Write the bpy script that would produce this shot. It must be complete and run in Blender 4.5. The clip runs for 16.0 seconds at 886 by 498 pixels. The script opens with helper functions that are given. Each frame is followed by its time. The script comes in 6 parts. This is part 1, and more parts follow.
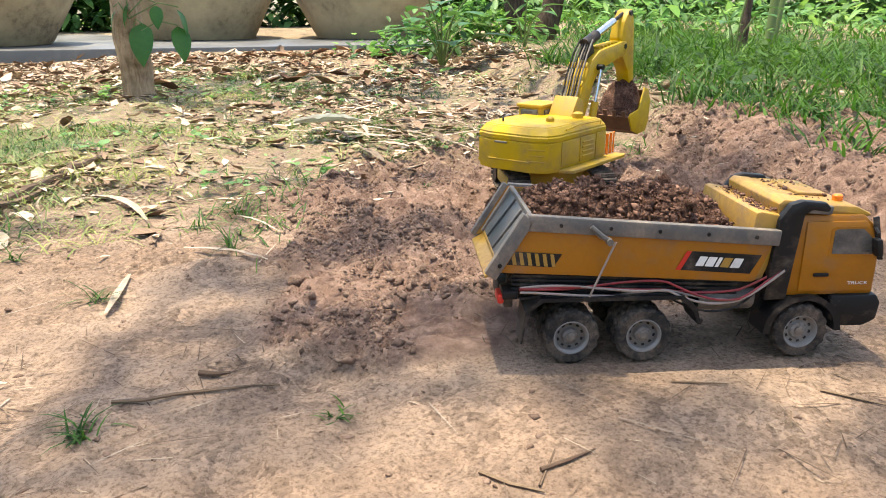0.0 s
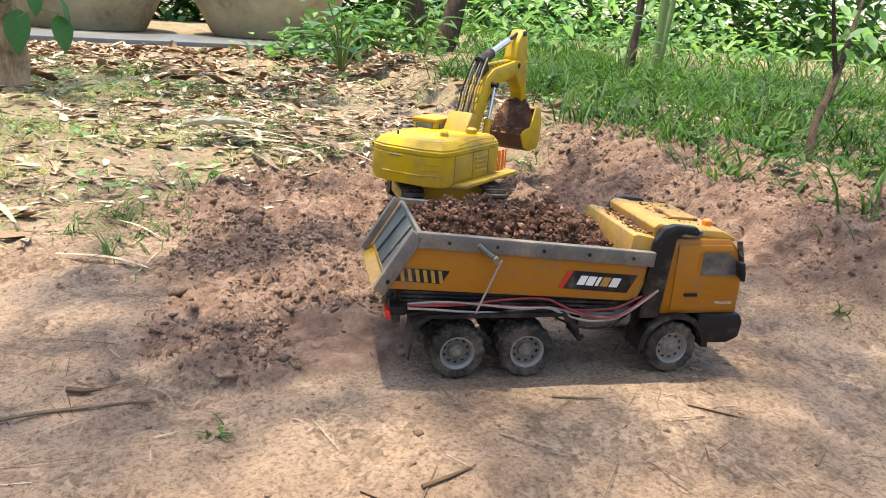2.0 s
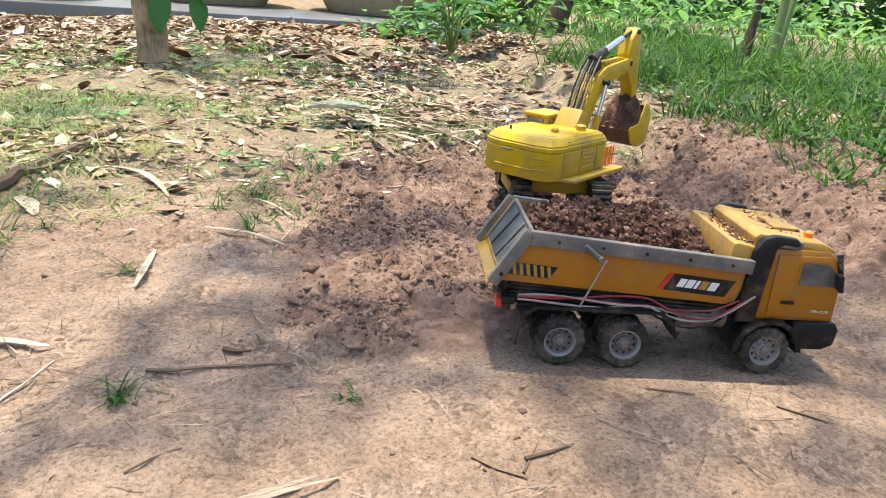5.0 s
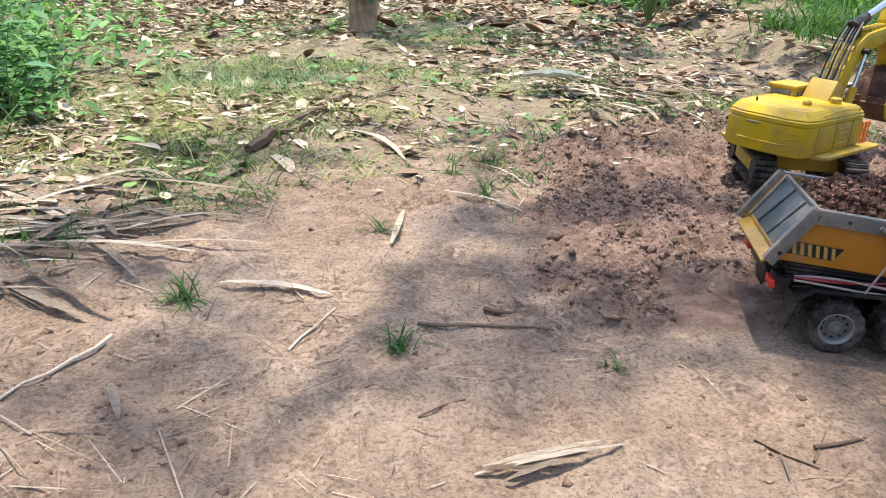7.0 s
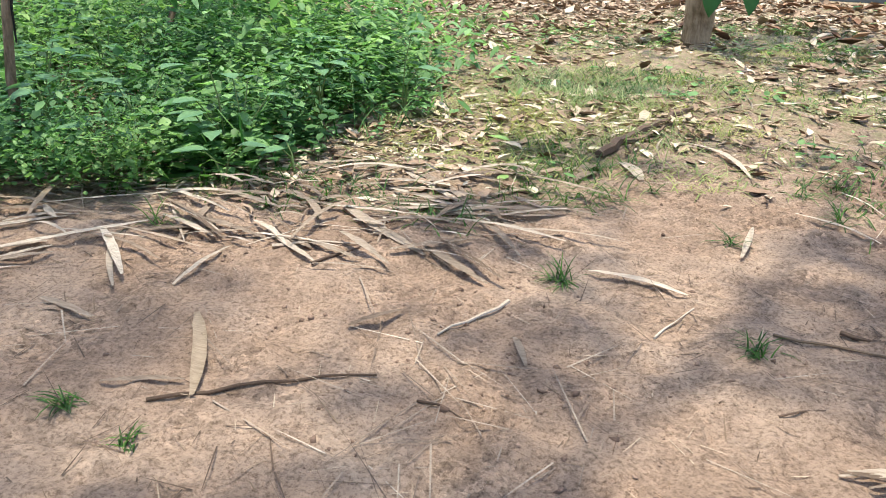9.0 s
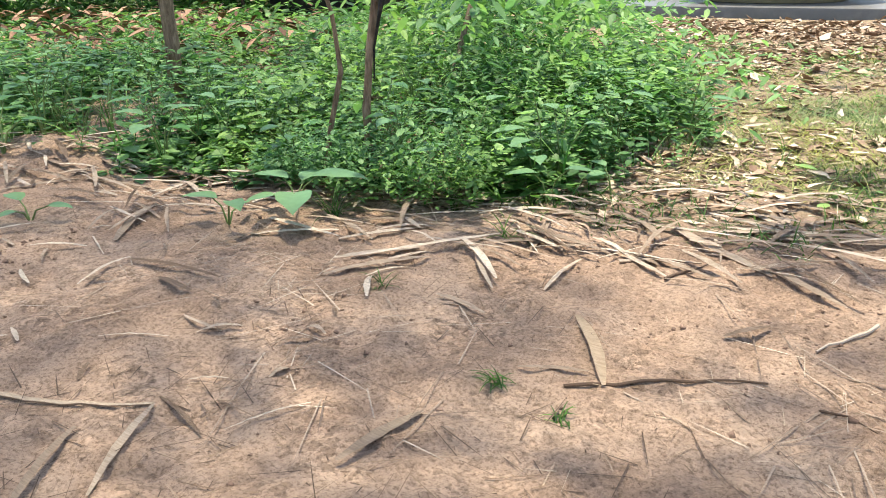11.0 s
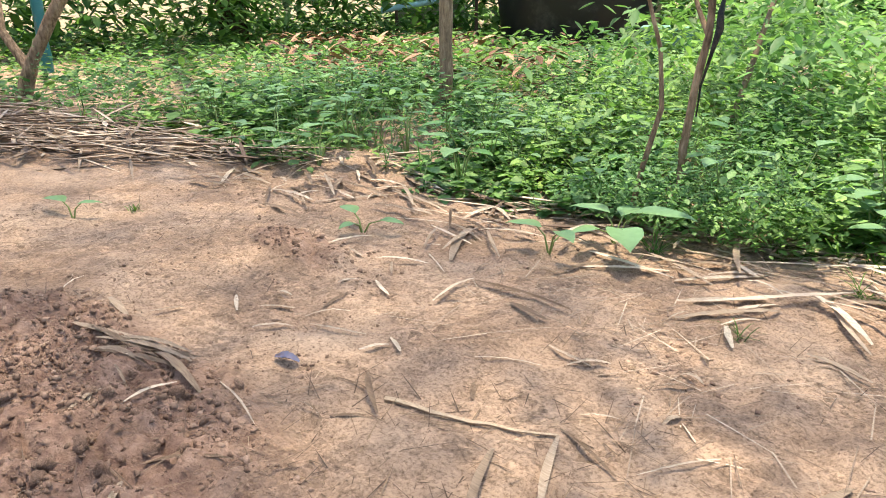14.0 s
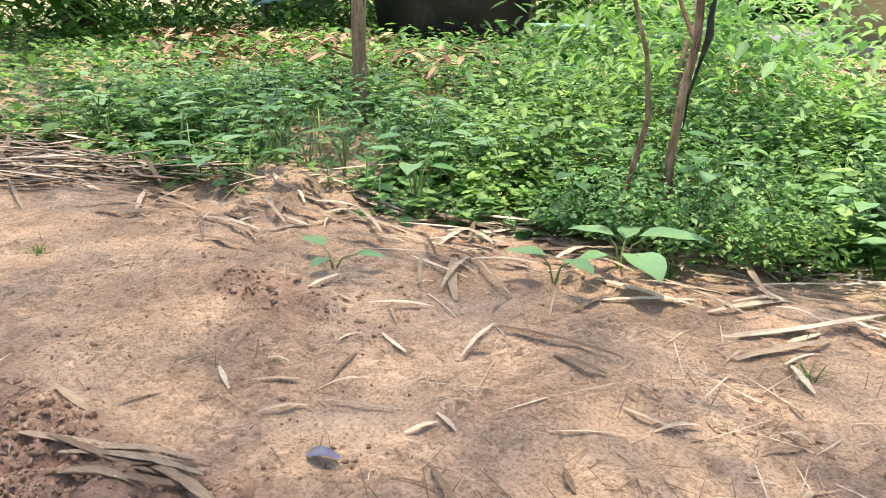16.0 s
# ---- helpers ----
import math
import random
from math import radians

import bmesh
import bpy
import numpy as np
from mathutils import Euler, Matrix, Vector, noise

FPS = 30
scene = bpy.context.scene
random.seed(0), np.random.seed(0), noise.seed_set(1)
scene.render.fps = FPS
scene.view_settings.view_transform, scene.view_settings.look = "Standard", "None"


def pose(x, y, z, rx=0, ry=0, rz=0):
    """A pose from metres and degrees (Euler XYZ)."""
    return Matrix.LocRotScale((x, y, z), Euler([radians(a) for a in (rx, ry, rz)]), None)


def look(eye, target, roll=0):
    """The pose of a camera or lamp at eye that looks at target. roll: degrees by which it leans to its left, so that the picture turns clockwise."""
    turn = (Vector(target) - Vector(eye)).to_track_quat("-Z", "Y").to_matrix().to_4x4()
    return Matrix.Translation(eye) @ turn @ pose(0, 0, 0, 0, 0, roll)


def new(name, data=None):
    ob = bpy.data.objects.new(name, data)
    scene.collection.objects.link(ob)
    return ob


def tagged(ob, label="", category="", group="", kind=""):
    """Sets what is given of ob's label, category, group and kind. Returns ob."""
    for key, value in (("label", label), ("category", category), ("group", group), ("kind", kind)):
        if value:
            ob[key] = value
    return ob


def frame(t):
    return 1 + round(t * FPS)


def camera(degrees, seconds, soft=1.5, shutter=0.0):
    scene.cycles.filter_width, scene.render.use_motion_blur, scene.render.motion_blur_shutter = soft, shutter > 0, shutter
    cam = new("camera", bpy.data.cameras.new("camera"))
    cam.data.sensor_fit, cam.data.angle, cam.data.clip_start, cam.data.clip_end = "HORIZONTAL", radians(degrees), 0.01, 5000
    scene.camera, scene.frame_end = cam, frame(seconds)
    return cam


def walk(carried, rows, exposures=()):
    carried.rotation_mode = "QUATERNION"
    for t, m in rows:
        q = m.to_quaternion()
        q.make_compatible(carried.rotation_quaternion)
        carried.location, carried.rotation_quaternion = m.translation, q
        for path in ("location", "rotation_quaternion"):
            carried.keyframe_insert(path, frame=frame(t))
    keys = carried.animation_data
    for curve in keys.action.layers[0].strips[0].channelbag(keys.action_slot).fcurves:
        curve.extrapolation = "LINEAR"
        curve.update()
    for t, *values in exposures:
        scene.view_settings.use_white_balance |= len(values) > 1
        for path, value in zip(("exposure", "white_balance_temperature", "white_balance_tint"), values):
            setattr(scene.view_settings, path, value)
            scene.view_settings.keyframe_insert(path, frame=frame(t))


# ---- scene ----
cam = camera(62.0, 16.0, soft=1.0)
PATH = [
    (0, (-0.171, 0.139, 0.445), (0.464, 1.934, -0.166), -0.1),
    (0.5, (-0.152, 0.138, 0.444), (0.436, 1.95, -0.164), 0.4),
    (1, (-0.132, 0.143, 0.446), (0.567, 1.918, -0.154), 2.2),
    (1.5, (-0.131, 0.132, 0.461), (0.732, 1.836, -0.131), 3.7),
    (2, (-0.161, 0.137, 0.457), (0.732, 1.828, -0.129), 3.7),
    (2.5, (-0.184, 0.136, 0.458), (0.598, 1.879, -0.133), 3.1),
    (3, (-0.219, 0.127, 0.447), (0.435, 1.911, -0.177), 3.6),
    (3.5, (-0.203, 0.124, 0.46), (0.427, 1.914, -0.171), 4.0),
    (3.7, (-0.188, 0.12, 0.465), (0.485, 1.895, -0.163), 4.5),
    (5.8, (-0.287, 0.049, 0.526), (0.3, 1.829, -0.172), 4.0),
    (6, (-0.307, 0.056, 0.517), (0.182, 1.861, -0.192), 3.5),
    (6.5, (-0.347, 0.072, 0.504), (-0.026, 1.9, -0.241), 3.3),
    (7, (-0.372, 0.091, 0.499), (-0.137, 1.924, -0.265), 3.1),
    (7.5, (-0.415, 0.102, 0.493), (-0.301, 1.934, -0.302), 2.8),
    (8, (-0.437, 0.113, 0.488), (-0.47, 1.934, -0.339), 2.4),
    (8.5, (-0.472, 0.053, 0.513), (-0.695, 1.859, -0.316), 3.4),
    (9, (-0.514, -0.079, 0.551), (-1.0, 1.691, -0.242), 2.2),
    (9.2, (-0.543, -0.127, 0.553), (-1.116, 1.62, -0.235), 1.3),
    (11.3, (-0.762, -0.311, 0.569), (-1.785, 1.255, -0.139), -1.0),
    (11.5, (-0.772, -0.316, 0.574), (-1.842, 1.222, -0.125), -1.1),
    (12, (-0.811, -0.342, 0.569), (-2.012, 1.104, -0.114), -1.4),
    (12.5, (-0.853, -0.38, 0.575), (-2.157, 0.976, -0.103), -1.6),
    (13, (-0.885, -0.415, 0.567), (-2.228, 0.907, -0.102), -1.1),
    (13.5, (-0.942, -0.443, 0.575), (-2.299, 0.868, -0.088), -0.7),
    (14, (-1.015, -0.493, 0.587), (-2.367, 0.827, -0.069), -0.3),
    (14.5, (-1.086, -0.501, 0.58), (-2.397, 0.864, -0.064), 0.1),
    (15, (-1.2, -0.453, 0.556), (-2.362, 1.03, -0.116), 0.3),
    (15.5, (-1.293, -0.475, 0.581), (-2.384, 1.059, -0.096), 0.4),
    (16, (-1.395, -0.504, 0.596), (-2.455, 1.055, -0.073), 0.9),
]
EXPOSURES = [(0, 1.6, 7300, 8), (3.7, 1.6, 7200, 7), (6.5, 1.37, 6300, 7), (9.2, 1.28, 6600, 6), (11.3, 1.55, 7200, 8), (12.5, 1.7, 7700, 10), (14, 1.82, 7700, 10), (16, 1.84, 7700, 10)]
walk(cam, [(t, look(eye, target, roll)) for t, eye, target, roll in PATH], EXPOSURES)

# ---- world and sun ----
SUN_AZ, SUN_EL = 122.0, 80.0   # degrees: direction to the sun, counter-clockwise from +x
world = bpy.data.worlds.new("world")
scene.world = world
world.use_nodes = True
wn = world.node_tree
sky = wn.nodes.new("ShaderNodeTexSky")
sky.sky_type = 'NISHITA'
sky.sun_disc = False
sky.sun_elevation = radians(SUN_EL)
sky.sun_rotation = radians(90 - SUN_AZ)
sky.air_density, sky.dust_density = 1.0, 2.0
wn.links.new(sky.outputs[0], wn.nodes["Background"].inputs[0])
wn.nodes["Background"].inputs[1].default_value = 0.15
sun_to = Vector((math.cos(radians(SUN_AZ)) * math.cos(radians(SUN_EL)), math.sin(radians(SUN_AZ)) * math.cos(radians(SUN_EL)), math.sin(radians(SUN_EL))))
sun = new("sun", bpy.data.lights.new("sun", 'SUN'))
sun.data.energy, sun.data.angle, sun.data.color = 3.1, radians(0.55), (1.0, 0.94, 0.82)
sun.matrix_world = look(sun_to * 20, (0, 0, 0))


# ---- materials ----
def ramp(nt, fac, stops):
    n = nt.nodes.new("ShaderNodeValToRGB")
    els = n.color_ramp.elements
    while len(els) < len(stops):
        els.new(0.5)
    for e, (p, c) in zip(els, stops):
        e.position, e.color = p, (*c, 1)
    nt.links.new(fac, n.inputs[0])
    return n.outputs[0]


def noise_tex(nt, scale, detail=6, rough=0.6, coord=None, distort=0.0):
    n = nt.nodes.new("ShaderNodeTexNoise")
    n.inputs["Scale"].default_value, n.inputs["Detail"].default_value = scale, detail
    n.inputs["Roughness"].default_value, n.inputs["Distortion"].default_value = rough, distort
    if coord is not None:
        nt.links.new(coord, n.inputs["Vector"])
    return n.outputs[0]


def mixc(nt, fac, a, b, mode='MIX'):
    n = nt.nodes.new("ShaderNodeMix")
    n.data_type, n.blend_type = 'RGBA', mode
    for sock, v in ((n.inputs[0], fac), (n.inputs[6], a), (n.inputs[7], b)):
        if isinstance(v, (int, float)):
            sock.default_value = v
        elif isinstance(v, tuple):
            sock.default_value = (*v, 1)
        else:
            nt.links.new(v, sock)
    return n.outputs[2]


def base_mat(name, rough=0.7, metal=0.0, spec=0.5):
    m = bpy.data.materials.new(name)
    m.use_nodes = True
    nt = m.node_tree
    b = nt.nodes["Principled BSDF"]
    b.inputs["Roughness"].default_value, b.inputs["Metallic"].default_value = rough, metal
    b.inputs["Specular IOR Level"].default_value = spec
    tc = nt.nodes.new("ShaderNodeTexCoord")
    return m, nt, b, tc.outputs["Object"]


def bump(nt, b, height, strength=0.4, dist=0.01):
    n = nt.nodes.new("ShaderNodeBump")
    n.inputs["Strength"].default_value, n.inputs["Distance"].default_value = strength, dist
    nt.links.new(height, n.inputs["Height"])
    nt.links.new(n.outputs[0], b.inputs["Normal"])


def painted(name, col, dirt=(0.20, 0.13, 0.085), amount=0.5, rough=0.38, scale=14.0, metal=0.0, spec=0.4):
    """Paint or plastic with dust and splashes of dried mud."""
    m, nt, b, co = base_mat(name, rough, metal, spec)
    n1 = noise_tex(nt, scale, 8, 0.65, co)
    n2 = noise_tex(nt, scale * 7, 6, 0.7, co)
    lo = 0.64 - 0.26 * amount
    mask = ramp(nt, n1, [(lo - 0.06, (0, 0, 0)), (lo + 0.16, (1, 1, 1))])
    fine = ramp(nt, n2, [(0.35, (0.25, 0.25, 0.25)), (0.7, (1, 1, 1))])
    both = mixc(nt, 1.0, mask, fine, 'MULTIPLY')
    tone = mixc(nt, n2, tuple(c * 0.82 for c in col), tuple(min(1, c * 1.1) for c in col))
    nt.links.new(mixc(nt, both, tone, dirt), b.inputs["Base Color"])
    r = nt.nodes.new("ShaderNodeMapRange")
    r.inputs["To Min"].default_value, r.inputs["To Max"].default_value = rough, 0.92
    nt.links.new(both, r.inputs[0])
    nt.links.new(r.outputs[0], b.inputs["Roughness"])
    bump(nt, b, both, 0.25, 0.0008)
    return m


def leafy(name, dark, light, rough=0.45, trans=0.35):
    """Leaves: a tone of its own for each one, some light through the blade."""
    m, nt, b, co = base_mat(name, rough + 0.12, 0.0, 0.25)
    g = nt.nodes.new("ShaderNodeNewGeometry")
    c = ramp(nt, g.outputs["Random Per Island"], [(0.0, dark), (0.6, tuple((p + q) / 2 for p, q in zip(dark, light))), (1.0, light)])
    big = noise_tex(nt, 1.7, 3, 0.6, co)
    c = mixc(nt, 1.0, c, ramp(nt, big, [(0.32, (0.62, 0.78, 0.95)), (0.5, (1.0, 1.0, 1.0)), (0.66, (1.2, 1.1, 0.8))]), 'MULTIPLY')
    v = noise_tex(nt, 60, 3, 0.6, co)
    c = mixc(nt, v, c, mixc(nt, 0.35, c, (0.0, 0.0, 0.0)))
    nt.links.new(c, b.inputs["Base Color"])
    t = nt.nodes.new("ShaderNodeBsdfTranslucent")
    nt.links.new(mixc(nt, 1.0, c, (1.15, 1.3, 0.9), 'MULTIPLY'), t.inputs[0])
    mx = nt.nodes.new("ShaderNodeMixShader")
    mx.inputs[0].default_value = trans
    nt.links.new(b.outputs[0], mx.inputs[1])
    nt.links.new(t.outputs[0], mx.inputs[2])
    nt.links.new(mx.outputs[0], nt.nodes["Material Output"].inputs[0])
    return m


def earth(name, stops, scale=3.0, bump_s=0.8, mid=1.0):
    m, nt, b, co = base_mat(name, 0.93, 0, 0.25)
    big = noise_tex(nt, scale, 8, 0.62, co, 0.4)
    small = noise_tex(nt, scale * 9, 10, 0.72, co, 0.6)
    grit = noise_tex(nt, scale * 55, 5, 0.75, co)
    c = ramp(nt, big, stops)
    s = ramp(nt, small, [(0.32, (0.42, 0.39, 0.37)), (0.44, (0.95, 0.95, 0.95)), (0.64, (1.42, 1.39, 1.33))])
    c = mixc(nt, mid, c, s, 'MULTIPLY')
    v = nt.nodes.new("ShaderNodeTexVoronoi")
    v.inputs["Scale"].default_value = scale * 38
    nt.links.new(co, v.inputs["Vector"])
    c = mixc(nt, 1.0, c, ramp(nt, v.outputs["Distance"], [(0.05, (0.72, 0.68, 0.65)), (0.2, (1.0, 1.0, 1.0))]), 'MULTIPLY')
    g = ramp(nt, grit, [(0.36, (0.5, 0.47, 0.44)), (0.5, (1.0, 1.0, 1.0)), (0.68, (1.22, 1.22, 1.22))])
    c = mixc(nt, 1.0, c, g, 'MULTIPLY')
    nt.links.new(c, b.inputs["Base Color"])
    ad = nt.nodes.new("ShaderNodeMath")
    ad.operation = 'MULTIPLY_ADD'
    ad.inputs[1].default_value = 0.5
    nt.links.new(grit, ad.inputs[0])
    nt.links.new(small, ad.inputs[2])
    # crumbs: rounded cells that come and go in patches
    wob = noise_tex(nt, scale * 20, 3, 0.6, co)
    off = mixc(nt, 0.02, co, wob, 'ADD')
    vc = nt.nodes.new("ShaderNodeTexVoronoi")
    vc.inputs["Scale"].default_value = scale * 27
    nt.links.new(off, vc.inputs["Vector"])
    patch_mask = ramp(nt, noise_tex(nt, scale * 2.2, 5, 0.65, co), [(0.42, (0.1, 0.1, 0.1)), (0.62, (1, 1, 1))])
    cell = ramp(nt, vc.outputs["Distance"], [(0.0, (1, 1, 1)), (0.65, (0, 0, 0))])
    crumbs = mixc(nt, 1.0, cell, patch_mask, 'MULTIPLY')
    ad2 = nt.nodes.new("ShaderNodeMath")
    ad2.operation = 'MULTIPLY_ADD'
    ad2.inputs[1].default_value = 0.42
    nt.links.new(crumbs, ad2.inputs[0])
    nt.links.new(ad.outputs[0], ad2.inputs[2])
    bump(nt, b, ad2.outputs[0], bump_s, 0.016)
    # each crumb has a tone of its own
    tone = ramp(nt, vc.outputs["Color"], [(0.1, (0.62, 0.6, 0.58)), (0.5, (1, 1, 1)), (0.9, (1.32, 1.3, 1.28))])
    c = mixc(nt, patch_mask, c, mixc(nt, 1.0, c, tone, 'MULTIPLY'))
    nt.links.new(c, b.inputs["Base Color"])
    return m, nt, b, co, c


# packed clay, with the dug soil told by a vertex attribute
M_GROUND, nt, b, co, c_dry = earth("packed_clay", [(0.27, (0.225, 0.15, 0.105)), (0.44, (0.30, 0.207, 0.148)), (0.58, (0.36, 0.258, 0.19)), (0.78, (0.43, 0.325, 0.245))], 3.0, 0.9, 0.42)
wet = noise_tex(nt, 26, 8, 0.7, co)
c_wet = ramp(nt, wet, [(0.34, (0.16, 0.095, 0.072)), (0.5, (0.255, 0.16, 0.12)), (0.66, (0.38, 0.255, 0.195))])
at = nt.nodes.new("ShaderNodeAttribute")
at.attribute_name = "dug"
c = mixc(nt, at.outputs["Fac"], c_dry, c_wet)
moss = nt.nodes.new("ShaderNodeAttribute")
moss.attribute_name = "moss"
mn = ramp(nt, noise_tex(nt, 18, 8, 0.7, co), [(0.42, (0, 0, 0)), (0.62, (1, 1, 1))])
mm = mixc(nt, 1.0, mn, moss.outputs["Color"], 'MULTIPLY')
c = mixc(nt, mm, c, (0.25, 0.22, 0.12))
hum = ramp(nt, noise_tex(nt, 6.5, 9, 0.72, co, 0.5), [(0.46, (0, 0, 0)), (0.64, (0.5, 0.5, 0.5))])
c = mixc(nt, mixc(nt, 1.0, hum, moss.outputs["Color"], 'MULTIPLY'), c, (0.065, 0.044, 0.032))
nt.links.new(c, b.inputs["Base Color"])

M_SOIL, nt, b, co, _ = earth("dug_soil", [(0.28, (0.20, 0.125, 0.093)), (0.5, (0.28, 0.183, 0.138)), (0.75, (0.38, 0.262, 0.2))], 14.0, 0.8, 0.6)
M_GRASS = leafy("grass_blade", (0.018, 0.06, 0.009), (0.10, 0.22, 0.035))
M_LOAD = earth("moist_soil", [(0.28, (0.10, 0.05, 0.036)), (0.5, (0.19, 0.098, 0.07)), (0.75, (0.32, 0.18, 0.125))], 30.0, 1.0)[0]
M_GRASS_DRY = leafy("pale_grass", (0.20, 0.26, 0.08), (0.50, 0.50, 0.22))
M_WEED = leafy("weed_leaf", (0.022, 0.085, 0.022), (0.205, 0.39, 0.115), 0.4, 0.4)
M_WEED_PALE = leafy("pale_weed_leaf", (0.085, 0.21, 0.07), (0.33, 0.55, 0.21), 0.4, 0.4)
M_CANOPY = leafy("tree_leaf", (0.05, 0.13, 0.02), (0.14, 0.28, 0.05), 0.45, 0.5)
M_STEM = painted("green_stem", (0.14, 0.2, 0.06), (0.2, 0.16, 0.08), 0.3, 0.6)


def dry_mat(name, dark, mid, light):
    m, nt, b, co = base_mat(name, 0.8, 0, 0.3)
    oi = nt.nodes.new("ShaderNodeObjectInfo")
    g = nt.nodes.new("ShaderNodeNewGeometry")
    ad = nt.nodes.new("ShaderNodeMath")
    ad.operation = 'ADD'
    nt.links.new(oi.outputs["Random"], ad.inputs[0])
    nt.links.new(g.outputs["Random Per Island"], ad.inputs[1])
    fr = nt.nodes.new("ShaderNodeMath")
    fr.operation = 'FRACT'
    nt.links.new(ad.outputs[0], fr.inputs[0])
    c = ramp(nt, fr.outputs[0], [(0.0, dark), (0.55, mid), (1.0, light)])
    w = nt.nodes.new("ShaderNodeMapping")
    w.inputs["Scale"].default_value = (3, 60, 60)
    nt.links.new(co, w.inputs[0])
    s = noise_tex(nt, 6, 6, 0.7, w.outputs[0])
    c = mixc(nt, 1.0, c, ramp(nt, s, [(0.3, (0.6, 0.56, 0.52)), (0.7, (1.15, 1.13, 1.1))]), 'MULTIPLY')
    nt.links.new(c, b.inputs["Base Color"])
    bump(nt, b, s, 0.5, 0.002)
    return m


M_STRAW = dry_mat("dry_sheath", (0.20, 0.14, 0.10), (0.49, 0.405, 0.325), (0.78, 0.71, 0.615))
M_LITTER = dry_mat("leaf_litter", (0.17, 0.105, 0.07), (0.42, 0.31, 0.225), (0.72, 0.64, 0.51))
M_BROWN_LEAF = dry_mat("brown_leaf", (0.09, 0.045, 0.028), (0.23, 0.125, 0.075), (0.44, 0.29, 0.19))
M_TWIG = dry_mat("dark_twig", (0.07, 0.045, 0.03), (0.13, 0.085, 0.06), (0.24, 0.17, 0.11))


def bark_mat(name, dark, mid, light):
    """Bark with upright cracks, rings and pale blotches."""
    m, nt, b, co = base_mat(name, 0.85, 0, 0.25)
    w = nt.nodes.new("ShaderNodeMapping")
    w.inputs["Scale"].default_value = (40, 40, 7)
    nt.links.new(co, w.inputs[0])
    cracks = noise_tex(nt, 1.6, 8, 0.7, w.outputs[0], 0.5)
    blot = noise_tex(nt, 9, 6, 0.65, co)
    c = ramp(nt, cracks, [(0.3, dark), (0.5, mid), (0.72, light)])
    c = mixc(nt, 1.0, c, ramp(nt, blot, [(0.34, (0.5, 0.48, 0.42)), (0.52, (1, 1, 1)), (0.7, (1.3, 1.3, 1.22))]), 'MULTIPLY')
    nt.links.new(c, b.inputs["Base Color"])
    bump(nt, b, cracks, 0.9, 0.012)
    return m


M_BARK = bark_mat("tan_bark", (0.2, 0.12, 0.07), (0.40, 0.27, 0.17), (0.50, 0.36, 0.24))
M_BARK_BROWN = bark_mat("brown_bark", (0.09, 0.058, 0.038), (0.27, 0.18, 0.115), (0.42, 0.31, 0.21))
M_BARK_DARK = bark_mat("dark_bark", (0.03, 0.02, 0.014), (0.075, 0.05, 0.036), (0.14, 0.10, 0.07))
M_LOAD_CRUMB = dry_mat("moist_crumb", (0.085, 0.042, 0.03), (0.15, 0.078, 0.055), (0.25, 0.14, 0.10))
M_CRUMB = dry_mat("clay_crumb", (0.14, 0.09, 0.066), (0.22, 0.145, 0.108), (0.32, 0.222, 0.17))
M_FROND = dry_mat("dead_frond", (0.12, 0.08, 0.058), (0.31, 0.245, 0.19), (0.54, 0.47, 0.39))
M_BITS = dry_mat("straw_bit", (0.16, 0.1, 0.065), (0.30, 0.22, 0.155), (0.55, 0.45, 0.34))
M_CONCRETE = painted("weathered_concrete", (0.47, 0.36, 0.215), (0.12, 0.085, 0.05), 0.55, 0.85, 2.2)
M_WET = painted("wet_concrete", (0.13, 0.13, 0.13), (0.3, 0.29, 0.27), 0.35, 0.3, 1.2, 0.0, 0.25)
M_SLAB = painted("pale_concrete", (0.33, 0.32, 0.30), (0.13, 0.12, 0.10), 0.6, 0.8, 1.5)


# ---- mesh helpers ----
def finish(bm, name, mat, smooth=0.0):
    me = bpy.data.meshes.new(name)
    bm.to_mesh(me)
    bm.free()
    me.materials.append(mat)
    if smooth:
        me.shade_smooth()
        me.set_sharp_from_angle(angle=radians(smooth))
    return me


def part(name, bm, mat, parent=None, label="", smooth=35.0):
    ob = new(name, finish(bm, name, mat, smooth))
    ob.parent = parent
    return tagged(ob, label)


def thing(name, label, category, m=None, group="", kind=""):
    ob = new(name)
    ob.empty_display_size = 0.05
    if m is not None:
        ob.matrix_basis = m
    return tagged(ob, label, category, group, kind)


def box(size, at=(0, 0, 0), rot=(0, 0, 0), bev=0.0, bm=None, seg=2):
    bm = bm or bmesh.new()
    m = pose(*at, *rot) @ Matrix.Diagonal((*size, 1))
    g = bmesh.ops.create_cube(bm, size=1.0, matrix=m)
    if bev:
        es = list({e for v in g["verts"] for e in v.link_edges})
        bmesh.ops.bevel(bm, geom=es, offset=bev, segments=seg, profile=0.5, affect='EDGES')
    return bm


